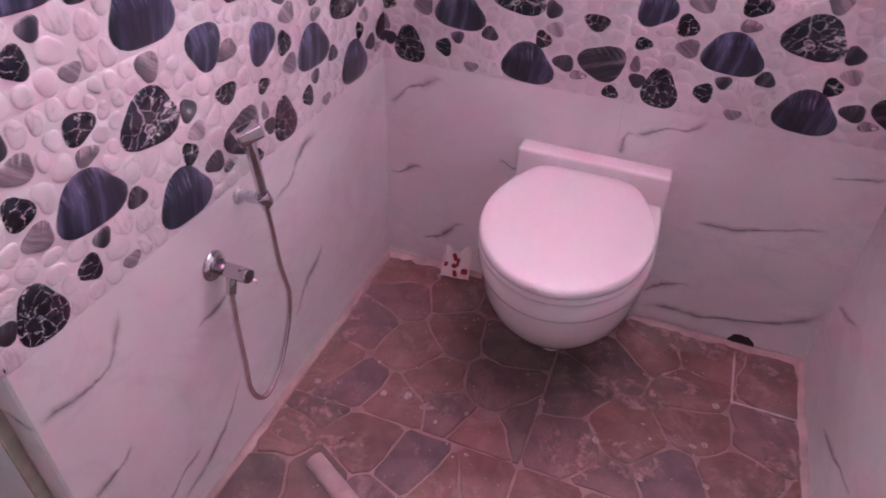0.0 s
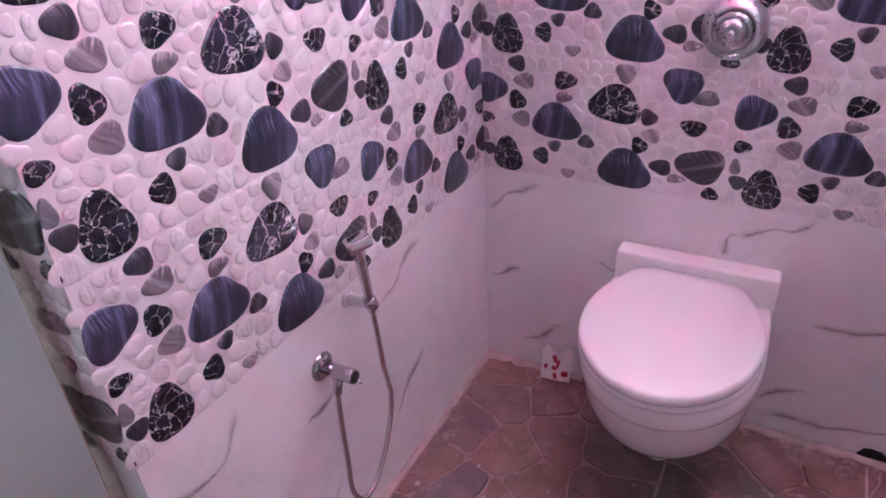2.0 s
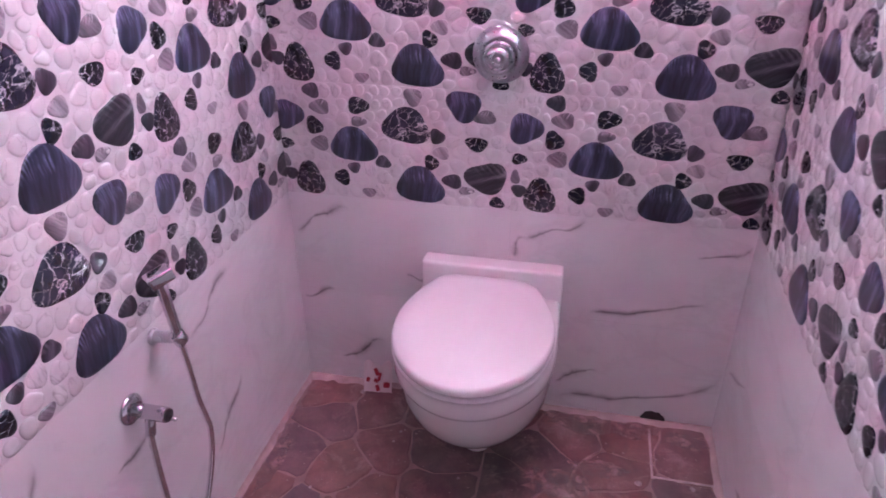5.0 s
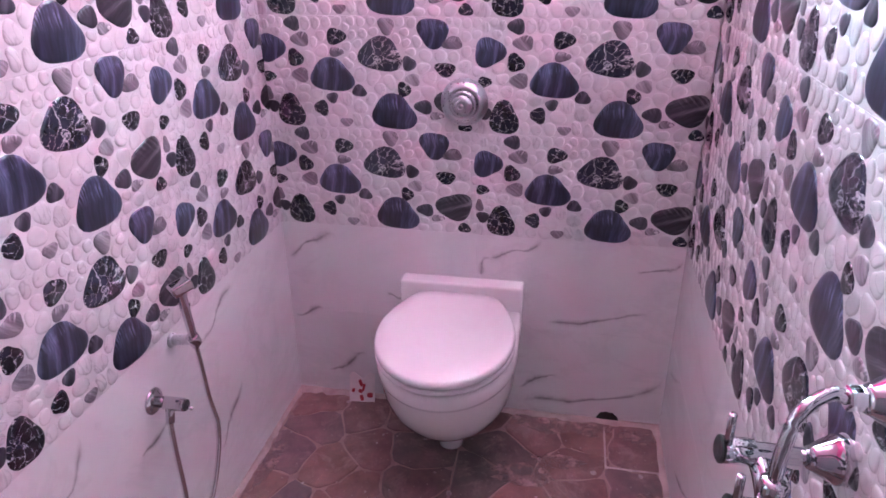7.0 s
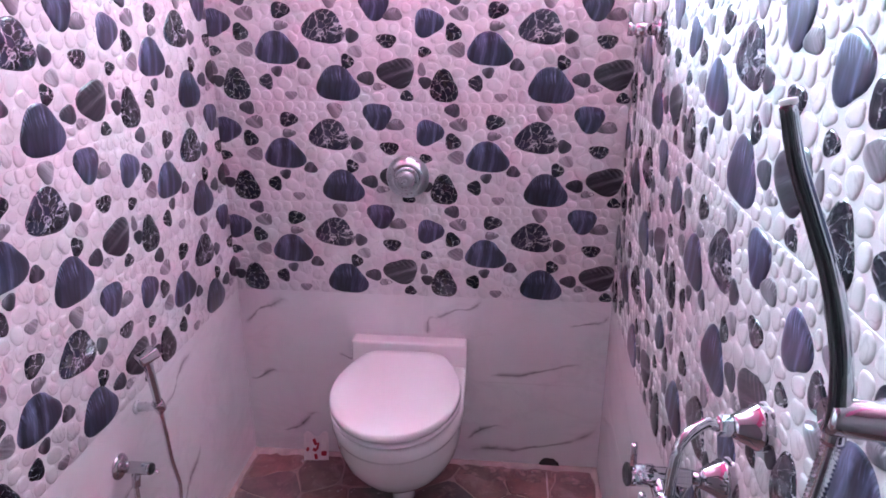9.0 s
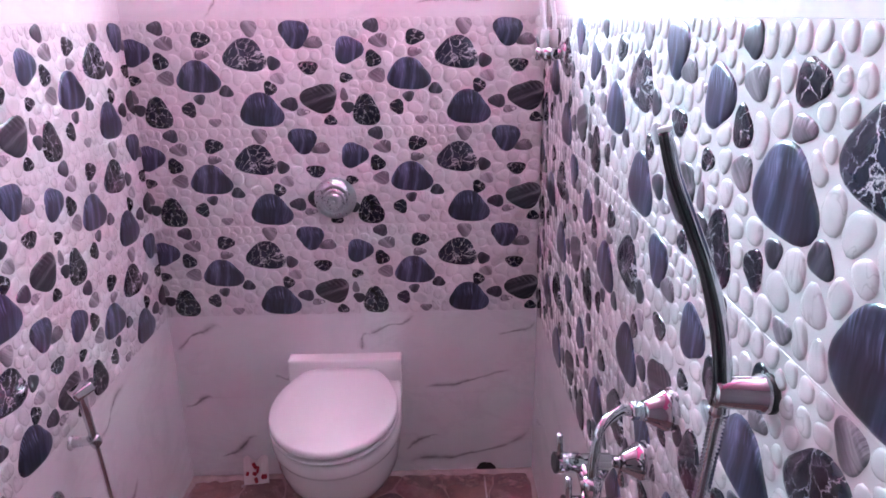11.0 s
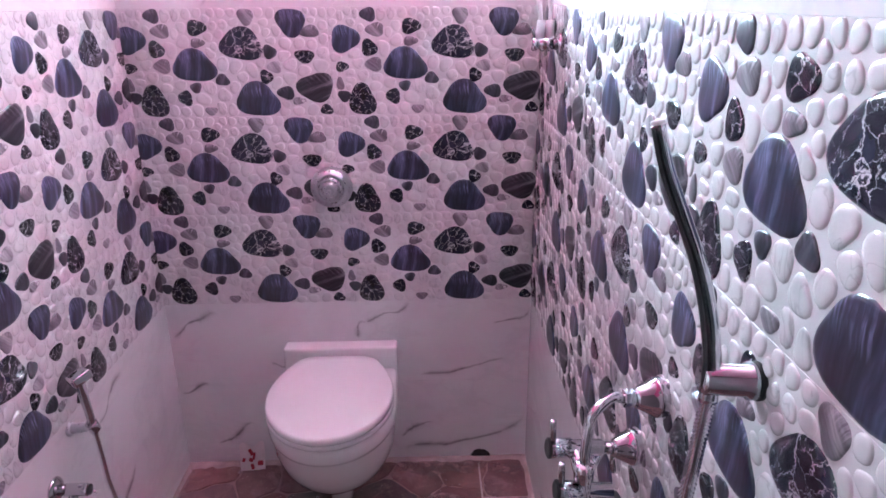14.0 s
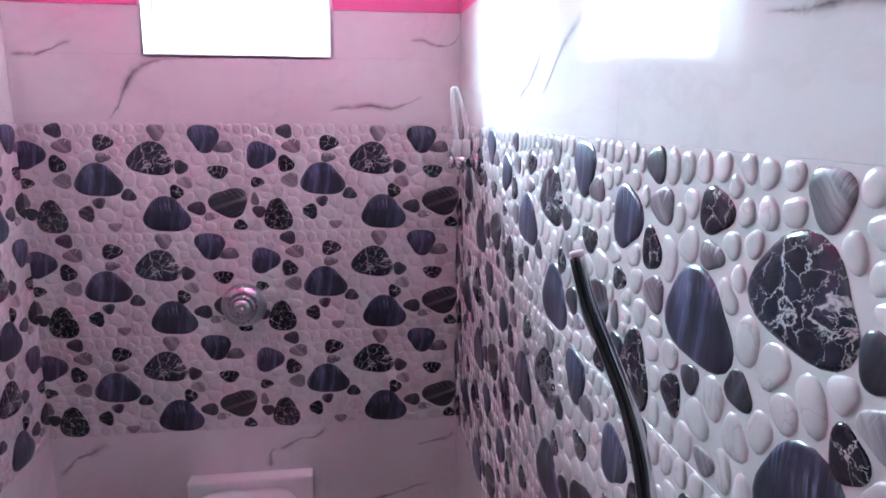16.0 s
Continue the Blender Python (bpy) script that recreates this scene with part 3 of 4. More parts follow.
def pebble_tile(parent, which, u, v, lo, hi, single):
    """One tile with its left lower corner at u, v, cut to lo..hi."""
    m = FACE[which] @ Matrix.Translation((u, v, 0))
    cut = u < lo - 0.001 or u + 0.6 > hi + 0.001
    if cut:
        a, b = max(lo - u, 0), min(hi - u, 0.6)
        me = mesh_of(box_bm(a, b - 0.0001, 0.0001, 0.2999, -TT + 0.0005, 0, 0.0003, 1), "pebble_tile", M_BED)
        me.polygons.foreach_set("use_smooth", [False] * len(me.polygons))
    else:
        a, b, me = 0, 0.6, TILE_MESH
    tile = shared("pebble_tile", me, parent, m)
    for su, sw, smesh in STONES:
        if a - sw * 0.3 < su < b + sw * 0.3:
            shared("stone", smesh, tile)
    if single:
        for su, smesh in LIGHT_MESHES:
            if a < su < b:
                shared("white_pebble", smesh, tile)
    elif not cut:
        tagged(shared("white_pebbles", LIGHT_JOINED, tile), kind="stuff")
    else:
        bm = bmesh.new()
        for lu, lv, pts in LIGHT:
            if a - 0.008 < lu < b + 0.008:
                dome_bm(pts, lu, lv, 0.0025, bm, FLAT_DOME)
        tagged(shared("white_pebbles", mesh_of(bm, "white_pebbles", M_LIGHT), tile), kind="stuff")
    return tile


for row in range(3):
    v = Z1 + 0.3 * row
    pebble_tile(wall_left, "return", XL - 0.6, v, XL - 0.056, XL, False)
    for col in range(2):
        pebble_tile(wall_back, "back", 0.6 * col, v, XL, XR, False)
    for col in range(2):
        pebble_tile(wall_left, "left", TL_L + 0.6 * col, v, DOOR0 - TT, 0.0, col == 0 and row < 2)
    for col in range(5):
        pebble_tile(wall_right, "right", -TL_R + 0.6 * col, v, 0.0, -YF, col == 2 and row > 0)

# ---- window: reveal, frame and pane ----
window = thing("window_1", "small high ventilation window in a deep tiled reveal, blown out by daylight", "window", kind="structure")
for b in ((WX0 + 0.001, WX1 - 0.001, 0.0, WD, WZ0 - 0.006, WZ0 + 0.002), (WX0 - 0.004, WX0 + 0.003, 0.0, WD, WZ0 + 0.002, WZ1), (WX1 - 0.003, WX1 + 0.004, 0.0, WD, WZ0 + 0.002, WZ1),
          (WX0 + 0.003, WX1 - 0.003, 0.0, WD, WZ1 - 0.003, WZ1 + 0.004)):
    part("reveal", box_bm(*b), M_MARBLE, window)
for b in ((WX0 + 0.003, WX1 - 0.003, WD - 0.04, WD - 0.012, WZ0 + 0.002, WZ0 + 0.032), (WX0 + 0.003, WX1 - 0.003, WD - 0.04, WD - 0.012, WZ1 - 0.033, WZ1 - 0.003),
          (WX0 + 0.003, WX0 + 0.028, WD - 0.04, WD - 0.012, WZ0 + 0.032, WZ1 - 0.033), (WX1 - 0.028, WX1 - 0.003, WD - 0.04, WD - 0.012, WZ0 + 0.032, WZ1 - 0.033)):
    part("window_frame", box_bm(*b, 0.003, 1), M_WHITEP, window)

# ---- door: jamb trim and leaf swung out into the hall ----
door = thing("door_1", "plain grey bathroom door swung open against the tiled wall end", "door", kind="structure")
part("leaf", box_bm(-0.86, XL - 0.061, DOOR0 - 0.030, DOOR0 - 0.001, 0.01, DOORH - 0.01, 0.002, 1), M_GREY, door)
part("edge_band", box_bm(XL - 0.0605, XL - 0.0565, DOOR0 - 0.0315, DOOR0 - 0.001, 0.01, DOORH - 0.01, 0.0015, 2), M_TRIM, door, "thin polished metal edge trim")
part("door_handle", rod_bm((-0.10, DOOR0 - 0.052, 1.018), (XL - 0.066, DOOR0 - 0.052, 1.022), 0.009), M_SATIN, door, "satin metal lever handle", smooth=True)
part("handle_neck", rod_bm((-0.09, DOOR0 - 0.029, 1.018), (-0.09, DOOR0 - 0.053, 1.018), 0.008), M_SATIN, door, smooth=True)

# ---- floor: crazy paving on 600 mm tiles, each stone its own piece ----
floor_ob = tagged(part("floor", box_bm(XL - 0.14, XR + 0.1, YF - 0.1, 0.1, -0.1, -0.004), M_GROUT), "crazy-paved floor of rust and slate stones, dusty and paint-flecked", "floor", kind="structure")


def clip_poly(poly, nx, ny, c):
    """Keeps the side where nx x + ny y <= c."""
    out = []
    for i, p in enumerate(poly):
        q = poly[(i + 1) % len(poly)]
        a, b = nx * p[0] + ny * p[1] - c, nx * q[0] + ny * q[1] - c
        if a <= 0:
            out.append(p)
        if a * b < 0:
            t = a / (a - b)
            out.append((p[0] + (q[0] - p[0]) * t, p[1] + (q[1] - p[1]) * t))
    return out


# centres of the flagstones near the toilet, by colour
RUST = ((0.125, -0.045), (0.266, -0.108), (0.075, -0.46), (0.234, -0.338), (0.275, -0.53), (0.345, -0.24), (0.503, -0.533), (0.252, -0.664), (0.547, -0.662), (0.826, -0.111),
        (0.97, -0.09), (0.943, -0.206), (0.814, -0.405), (0.973, -0.322), (1.06, -0.43), (1.135, -0.126), (0.55, -0.06), (0.43, -0.09), (0.45, -0.70), (0.345, -0.43))
PURPLE = ((0.16, -0.176), (0.099, -0.315), (0.159, -0.504), (0.40, -0.487), (0.388, -0.677), (0.687, -0.491), (1.11, -0.29), (0.914, -0.492), (0.79, -0.548))
SLATEGREY = ((0.48, -0.389), (0.461, -0.222), (0.662, -0.313), (0.74, -0.186), (0.585, -0.486), (0.194, -0.777))
TONE = {p: tone for rows, tone in ((RUST, M_FLOOR), (PURPLE, M_PURPLE), (SLATEGREY, M_SLABGREY)) for p in rows}


def paving(x0, x1, y0, y1, rnd):
    seeds = [p for p in TONE if x0 < p[0] < x1 and y0 < p[1] < y1]
    tries = 0
    stretch = rnd.choice((0.8, 1.0, 1.25))
    while tries < 400:
        tries += 1
        p = (rnd.uniform(x0, x1), rnd.uniform(y0, y1))
        need = rnd.choice((0.14, 0.155)) if y1 > -0.1 else rnd.choice((0.105, 0.13, 0.16))
        if all(math.hypot((p[0] - q[0]) * stretch, (p[1] - q[1]) / stretch) > need for q in seeds):
            seeds.append(p)
    for i, p in enumerate(seeds):
        poly = [(x0, y0), (x1, y0), (x1, y1), (x0, y1)]
        for j, q in enumerate(seeds):
            if i != j:
                dx, dy = q[0] - p[0], q[1] - p[1]
                ln = math.hypot(dx, dy)
                poly = clip_poly(poly, dx / ln, dy / ln, (dx * (p[0] + q[0]) / 2 + dy * (p[1] + q[1]) / 2) / ln)
        if len(poly) < 3:
            continue
        cx, cy = sum(a for a, _ in poly) / len(poly), sum(b for _, b in poly) / len(poly)
        pts = []
        n = len(poly)
        for k in range(n):                      # edges wander a little, alike for both neighbours
            a, b = poly[k - 1], poly[k]
            ln = math.hypot(b[0] - a[0], b[1] - a[1])
            if ln < 0.012:
                continue
            for t in (0.10, 0.36, 0.64, 0.90):
                x, y = a[0] + (b[0] - a[0]) * t, a[1] + (b[1] - a[1]) * t
                if min(x - x0, x1 - x, y - y0, y1 - y) > 0.004:
                    x, y = x + 0.017 * noise.noise(Vector((x * 13, y * 13, 1))), y + 0.017 * noise.noise(Vector((x * 13, y * 13, 9)))
                pts.append((x, y))
        inset = 0.0027
        top = rnd.uniform(-0.0008, 0.001)
        bm = bmesh.new()
        rings = []
        for grow, z in ((inset, -0.006), (inset, top - 0.0016), (inset + 0.002, top)):
            ring = []
            for k, (x, y) in enumerate(pts):
                d = math.hypot(x - cx, y - cy)
                s = max(0.2, 1 - grow / max(d * 0.8, 0.01))
                wob = 1 + 0.05 * noise.noise(Vector((x * 30, y * 30, 3)))
                ring.append(bm.verts.new(((x - cx) * s * wob, (y - cy) * s * wob, z)))
            rings.append(ring)
        m = len(pts)
        for a, b in zip(rings, rings[1:]):
            for k in range(m):
                bm.faces.new((a[k], a[(k + 1) % m], b[(k + 1) % m], b[k]))
        bm.faces.new(rings[-1])
        bmesh.ops.recalc_face_normals(bm, faces=bm.faces)
        ob = part("paving_stone", bm, TONE.get(p) or rnd.choice((M_FLOOR, M_FLOOR, M_FLOOR, M_PURPLE, M_SLABGREY)), floor_ob)
        ob.location = (cx, cy, 0)


rnd_floor = random.Random(21)
for ix in range(2):
    for iy in range(5):
        x0, x1 = (XL + 0.012, 0.602) if ix == 0 else (0.602, XR - 0.012)
        y1 = 0.015 - 0.594 * iy
        paving(x0, x1, max(y1 - 0.594, YF), min(y1, -0.008), rnd_floor)


def rough_strip(x0, x1, y0, y1, along_x, seed):
    """A ragged fillet of cement along the foot of a wall."""
    rnd = random.Random(seed)
    n = 60
    bm = bmesh.new()
    prev = None
    for i in range(n + 1):
        t = i / n
        w = (0.35 + 0.65 * rnd.random() * (0.6 + 0.4 * math.sin(t * 17 + seed)))
        if along_x:
            x = x0 + (x1 - x0) * t
            row = [(x, y0, -0.005), (x, y0, 0.010 + 0.003 * rnd.random()), (x, y0 + (y1 - y0) * w * 0.5, 0.006), (x, y0 + (y1 - y0) * w, -0.002)]
        else:
            y = y0 + (y1 - y0) * t
            row = [(x0, y, -0.005), (x0, y, 0.010 + 0.003 * rnd.random()), (x0 + (x1 - x0) * w * 0.5, y, 0.006), (x0 + (x1 - x0) * w, y, -0.002)]
        vs = [bm.verts.new(p) for p in row]
        if prev:
            for a in range(3):
                bm.faces.new((prev[a], prev[a + 1], vs[a + 1], vs[a]))
        prev = vs
    bmesh.ops.recalc_face_normals(bm, faces=bm.faces)
    return tagged(part("cement_fillet", bm, M_CEMENT, smooth=True), "ragged pinkish cement fillet along the wall foot", "trim", kind="structure")


rough_strip(XL, XR, 0.0, -0.035, True, 1)
rough_strip(XL, XL + 0.022, DOOR0, 0.0, False, 2)
rough_strip(XR, XR - 0.03, YF, 0.0, False, 3)

def cement_smear(x, y, rx, ry, seed):
    """A thin ragged skin of dried cement on the stones."""
    bm = bmesh.new()
    rings = []
    for s, z in ((1.0, 0.0013), (0.7, 0.0024), (0.3, 0.0028)):
        ring = []
        for k in range(36):
            a = 2 * math.pi * k / 36
            r = s * (1 + 0.38 * noise.noise(Vector((2.2 * math.cos(a), 2.2 * math.sin(a), seed))) + 0.2 * noise.noise(Vector((7 * math.cos(a), 7 * math.sin(a), seed + 5))))
            ring.append(bm.verts.new((x + rx * r * math.cos(a), min(y + ry * r * math.sin(a), -0.004), z)))
        rings.append(ring)
    for a, b in zip(rings, rings[1:]):
        for k in range(36):
            bm.faces.new((a[k], a[(k + 1) % 36], b[(k + 1) % 36], b[k]))
    bm.faces.new(rings[-1])
    part("cement_smear", bm, M_SMEAR, floor_ob, "dried pinkish cement smear", smooth=True)


for k, (x, y, rx, ry) in enumerate(((0.90, -0.035, 0.16, 0.05), (0.80, -0.28, 0.09, 0.045), (0.38, -0.487, 0.05, 0.035), (0.12, -0.65, 0.09, 0.07), (0.235, -0.69, 0.045, 0.03), (0.71, -0.50, 0.07, 0.06),
                                      (0.90, -0.21, 0.07, 0.03), (1.14, -0.06, 0.06, 0.03), (0.06, -0.36, 0.025, 0.1), (0.84, -0.47, 0.06, 0.05), (1.15, -0.34, 0.04, 0.05))):
    cement_smear(x, y, rx, ry, k)

# ---- toilet ----
TX = 0.578


def egg(half, front, back, rear, n=28):
    """Outline round TX: a round front at y = front, tapering to a flat back 2 x rear wide with rounded corners."""
    mid = front + (back - front) * 0.52
    side = []
    for k in range(n + 1):
        t = k / n
        y = mid + (back - mid) * t
        x = rear + (half - rear) * math.cos(math.pi / 2 * t) ** 0.9
        if t > 0.86:
            x -= 0.035 * (1 - math.sqrt(max(0.0, 1 - ((t - 0.86) / 0.14) ** 2)))
        side.append((x, y))
    pts = [(TX + x, y) for x, y in side] + [(TX - x, y) for x, y in reversed(side)]
    return pts + [(TX + half * math.cos(a), mid + (mid - front) * math.sin(a)) for a in (math.pi + math.pi * k / 40 for k in range(1, 40))]


def ring_at(pts, z):
    return [(x, y, z) for x, y in pts]


def scaled(pts, s, z, cy):
    return [(TX + (x - TX) * s, cy + (y - cy) * s, z) for x, y in pts]


toilet = thing("toilet", "white wall-hung toilet with closed lid and square back shelf", "toilet", Matrix.Translation((0, 0, 0)))


def body_ring(half, front, n=56, back=-0.001, wall_half=None):
    """Bowl outline that runs back into the wall."""
    wall_half = wall_half or half
    pts = []
    mid = front * 0.5
    for k in range(n):
        a = 2 * math.pi * k / n
        c, s = math.cos(a), math.sin(a)
        if s <= 0:
            pts.append((TX + half * c, mid + (mid - front) * s))
        else:
            e = 0.32
            y = mid + (back - mid) * abs(s) ** e
            t = (y - mid) / (back - mid)
            hw = half + (wall_half - half) * t
            pts.append((TX + hw * math.copysign(abs(c) ** e, c), y))
    return pts


prof = ((0.4045, 0.176, -0.466, 0.183), (0.402, 0.186, -0.482, 0.186), (0.394, 0.191, -0.490, 0.187), (0.366, 0.1915, -0.490, 0.187), (0.357, 0.189, -0.486, 0.185), (0.352, 0.1855, -0.480, 0.182),
        (0.345, 0.185, -0.478, 0.181), (0.30, 0.184, -0.466, 0.175), (0.25, 0.176, -0.443, 0.163), (0.205, 0.161, -0.411, 0.143), (0.165, 0.134, -0.370, 0.12), (0.132, 0.104, -0.328, 0.1), (0.112, 0.074, -0.29, 0.085), (0.102, 0.04, -0.255, 0.06))
bowl = part("bowl", loft_bm([ring_at(body_ring(h, f, wall_half=wh), z) for z, h, f, wh in prof]), M_CERAMIC, toilet, smooth=True)
part("back_shelf", box_bm(TX - 0.180, TX + 0.187, -0.056, -0.001, 0.35, 0.483, 0.010, 4), M_CERAMIC, toilet, smooth=True)
seat_o = [(x - 0.002, y) for x, y in egg(0.1865, -0.496, -0.062, 0.110)]
part("seat", loft_bm([scaled(seat_o, s, z, -0.25) for s, z in ((0.945, 0.4075), (0.985, 0.409), (1.0, 0.414), (0.998, 0.4215), (0.97, 0.4245))]), M_SEAT, toilet, smooth=True)
lid_o = [(x - 0.002, y) for x, y in egg(0.1865, -0.499, -0.058, 0.110)]
part("lid", loft_bm([[(x, y, h + 0.018 * (y + 0.499)) for x, y, h in scaled(lid_o, s, z, -0.25)] for s, z in ((0.955, 0.4265), (0.988, 0.428), (1.0, 0.434), (0.999, 0.441), (0.988, 0.4475), (0.962, 0.4510), (0.8, 0.4535), (0.4, 0.4555))]), M_SEAT, toilet, smooth=True)
for sx in (-0.075, 0.075):
    part("hinge", rod_bm((TX + sx - 0.022, -0.062, 0.430), (TX + sx + 0.022, -0.062, 0.430), 0.007), M_SEAT, toilet, smooth=True)
part("drain_neck", lathe_bm([(0.034, 0.018), (0.037, 0.022), (0.041, 0.055), (0.05, 0.09), (0.06, 0.125)], Matrix.Translation((TX, -0.20, 0.0))), M_CERAMIC, toilet, smooth=True)

# ---- flush button on the end wall ----
flush = thing("flush_valve", "round chrome flush push valve on the pebble tiles", "flush valve")
fm = Matrix.Translation((0.583, 0.0, 1.008)) @ Matrix.Rotation(radians(90), 4, "X")
part("plate", lathe_bm([(0.058, 0.0), (0.0625, 0.003), (0.064, 0.010), (0.0615, 0.020), (0.056, 0.029), (0.047, 0.036), (0.040, 0.039), (0.0395, 0.037)], fm, 64), M_VALVE, flush, smooth=True)
part("collar", lathe_bm([(0.0365, 0.036), (0.0372, 0.043), (0.034, 0.047), (0.0285, 0.048), (0.0275, 0.046)], fm, 48), M_VALVE, flush, smooth=True)
part("button", lathe_bm([(0.0262, 0.045), (0.0268, 0.052), (0.024, 0.0575), (0.017, 0.061), (0.0085, 0.0625), (0.0075, 0.0605), (0.0055, 0.0605), (0.005, 0.0645), (0.0025, 0.0655)], fm, 40), M_VALVE, flush, smooth=True)

# ---- hand spray on the left wall ----
spray = thing("hand_bidet_spray", "chrome hand bidet spray hanging in its wall hook", "bidet spray")
part("hook", rod_bm((XL, -0.634, 0.596), (0.072, -0.638, 0.606), 0.012), M_SATIN, spray, smooth=True)
part("hook_plate", lathe_bm([(0.017, 0), (0.017, 0.004), (0.013, 0.008)], along((XL, -0.634, 0.596), (0.1, -0.634, 0.596))), M_SATIN, spray, smooth=True)
part("clip", rod_bm((0.078, -0.630, 0.592), (0.078, -0.642, 0.618), 0.014), M_CHROME, spray, smooth=True)
part("handle", tube_bm(spline([(0.078, -0.634, 0.585), (0.078, -0.640, 0.64), (0.077, -0.646, 0.70), (0.076, -0.648, 0.735)]), lambda t: 0.0085 + 0.003 * t), M_CHROME, spray, smooth=True)
hb = box_bm(-0.016, 0.016, -0.026, 0.020, -0.012, 0.012, 0.005, 3)
hb.transform(pose(0.084, -0.652, 0.748, 14, 0, -35))
part("spray_head", hb, M_CHROME, spray, smooth=True)
hose_line = spline([(0.062, -0.752, 0.47), (0.066, -0.760, 0.40), (0.07, -0.765, 0.30), (0.072, -0.768, 0.225), (0.075, -0.748, 0.175), (0.078, -0.715, 0.170), (0.078, -0.665, 0.21),
                    (0.077, -0.620, 0.285), (0.076, -0.604, 0.345), (0.075, -0.607, 0.38), (0.075, -0.618, 0.44), (0.077, -0.626, 0.52), (0.078, -0.634, 0.59)], 14)
part("hose", tube_bm(hose_line, 0.006, 16), M_STEEL, spray, smooth=True)
tap = thing("angle_valve", "chrome angle valve on a round wall flange", "valve")
part("flange", lathe_bm([(0.030, 0.0), (0.030, 0.003), (0.026, 0.007), (0.016, 0.010)], along((XL, -0.737, 0.506), (0.2, -0.737, 0.506))), M_CHROME, tap, smooth=True)
part("body", lathe_bm([(0.0125, 0.0), (0.0125, 0.022), (0.0145, 0.024), (0.0145, 0.074), (0.0138, 0.076)], along((XL, -0.737, 0.506), (0.2, -0.737, 0.506))), M_CHROME, tap, smooth=True)
part("end_cap", lathe_bm([(0.0125, 0.0), (0.0125, 0.003), (0.011, 0.004)], along((XL + 0.0765, -0.737, 0.506), (0.3, -0.737, 0.506))), M_DARKGAP, tap, smooth=True)
part("handle_pin", rod_bm((XL + 0.080, -0.737, 0.502), (XL + 0.092, -0.737, 0.498), 0.004), M_CHROME, tap, smooth=True)
part("outlet", rod_bm((0.062, -0.740, 0.505), (0.062, -0.752, 0.465), 0.0095), M_CHROME, tap, smooth=True)

# ---- mixer on the right wall ----
mixer = thing("wall_mixer", "chrome wall mixer with bell flanges, bent pipe and two lever knobs", "mixer tap")
UB, LB = Vector((XR, -1.178, 1.003)), Vector((XR, -1.100, 0.860))
BELL = [(0.029, 0.0), (0.0295, 0.015), (0.0285, 0.017), (0.0278, 0.0175), (0.022, 0.029), (0.0155, 0.041), (0.0135, 0.045)]
out = Vector((-1, -0.12, 0.05))
for base in (UB, LB):
    part("flange", lathe_bm(BELL, along(base, base + out), 36), M_CHROME, mixer, "bell-shaped chrome flange", smooth=True)
    part("flange_ring", lathe_bm([(0.0312, 0.0), (0.0312, 0.003), (0.0298, 0.004)], along(base, base + out), 36), M_SATIN, mixer, smooth=True)
un = UB + out.normalized() * 0.045
part("nut", lathe_bm([(0.012, 0), (0.013, 0.002), (0.013, 0.016), (0.011, 0.018)], along(un, un + out), 6), M_CHROME, mixer)
JT = Vector((1.088, -1.215, 0.905))
part("bend", tube_bm(spline([un + out.normalized() * 0.016, un + out.normalized() * 0.034 + Vector((0, 0, 0.002)), Vector((1.098, -1.205, 0.995)), Vector((1.089, -1.213, 0.955)), JT], 8), 0.0074, 16), M_CHROME, mixer, smooth=True)
ln = LB + out.normalized() * 0.044
part("neck", tube_bm(spline([ln, ln + out.normalized() * 0.02, Vector((1.11, -1.17, 0.885)), JT], 6), 0.010, 16), M_CHROME, mixer, smooth=True)
part("joint", lathe_bm([(0.012, -0.016), (0.0145, -0.012), (0.0145, 0.012), (0.012, 0.016)], along(JT, JT + Vector((0, -0.1, 1))), 24), M_CHROME, mixer, smooth=True)
for e, s in ((Vector((1.045, -1.168, 0.912)), Vector((1.125, -1.160, 0.905))), (Vector((1.050, -1.215, 0.874)), Vector((1.115, -1.21, 0.867)))):
    part("spindle", lathe_bm([(0.011, 0), (0.014, 0.001), (0.015, 0.003), (0.015, 0.034), (0.0125, 0.036), (0.0125, 0.082)], along(e, s), 28), M_CHROME, mixer, smooth=True)
    part("knob_cap", lathe_bm([(0.013, -0.0025), (0.0155, -0.001), (0.0155, 0.0015)], along(e, s), 28), M_DARKGAP, mixer)
    part("lever", rod_bm(e + Vector((0.006, -0.004, 0.010)), e + Vector((0.003, -0.010, 0.055)), 0.0045), M_CHROME, mixer, smooth=True)
part("arm", tube_bm(spline([Vector((1.085, -1.165, 0.905)), Vector((1.088, -1.19, 0.895)), Vector((1.09, -1.215, 0.87)), Vector((1.095, -1.215, 0.80)), Vector((1.10, -1.21, 0.74))], 6), 0.0115, 18), M_CHROME, mixer, smooth=True)

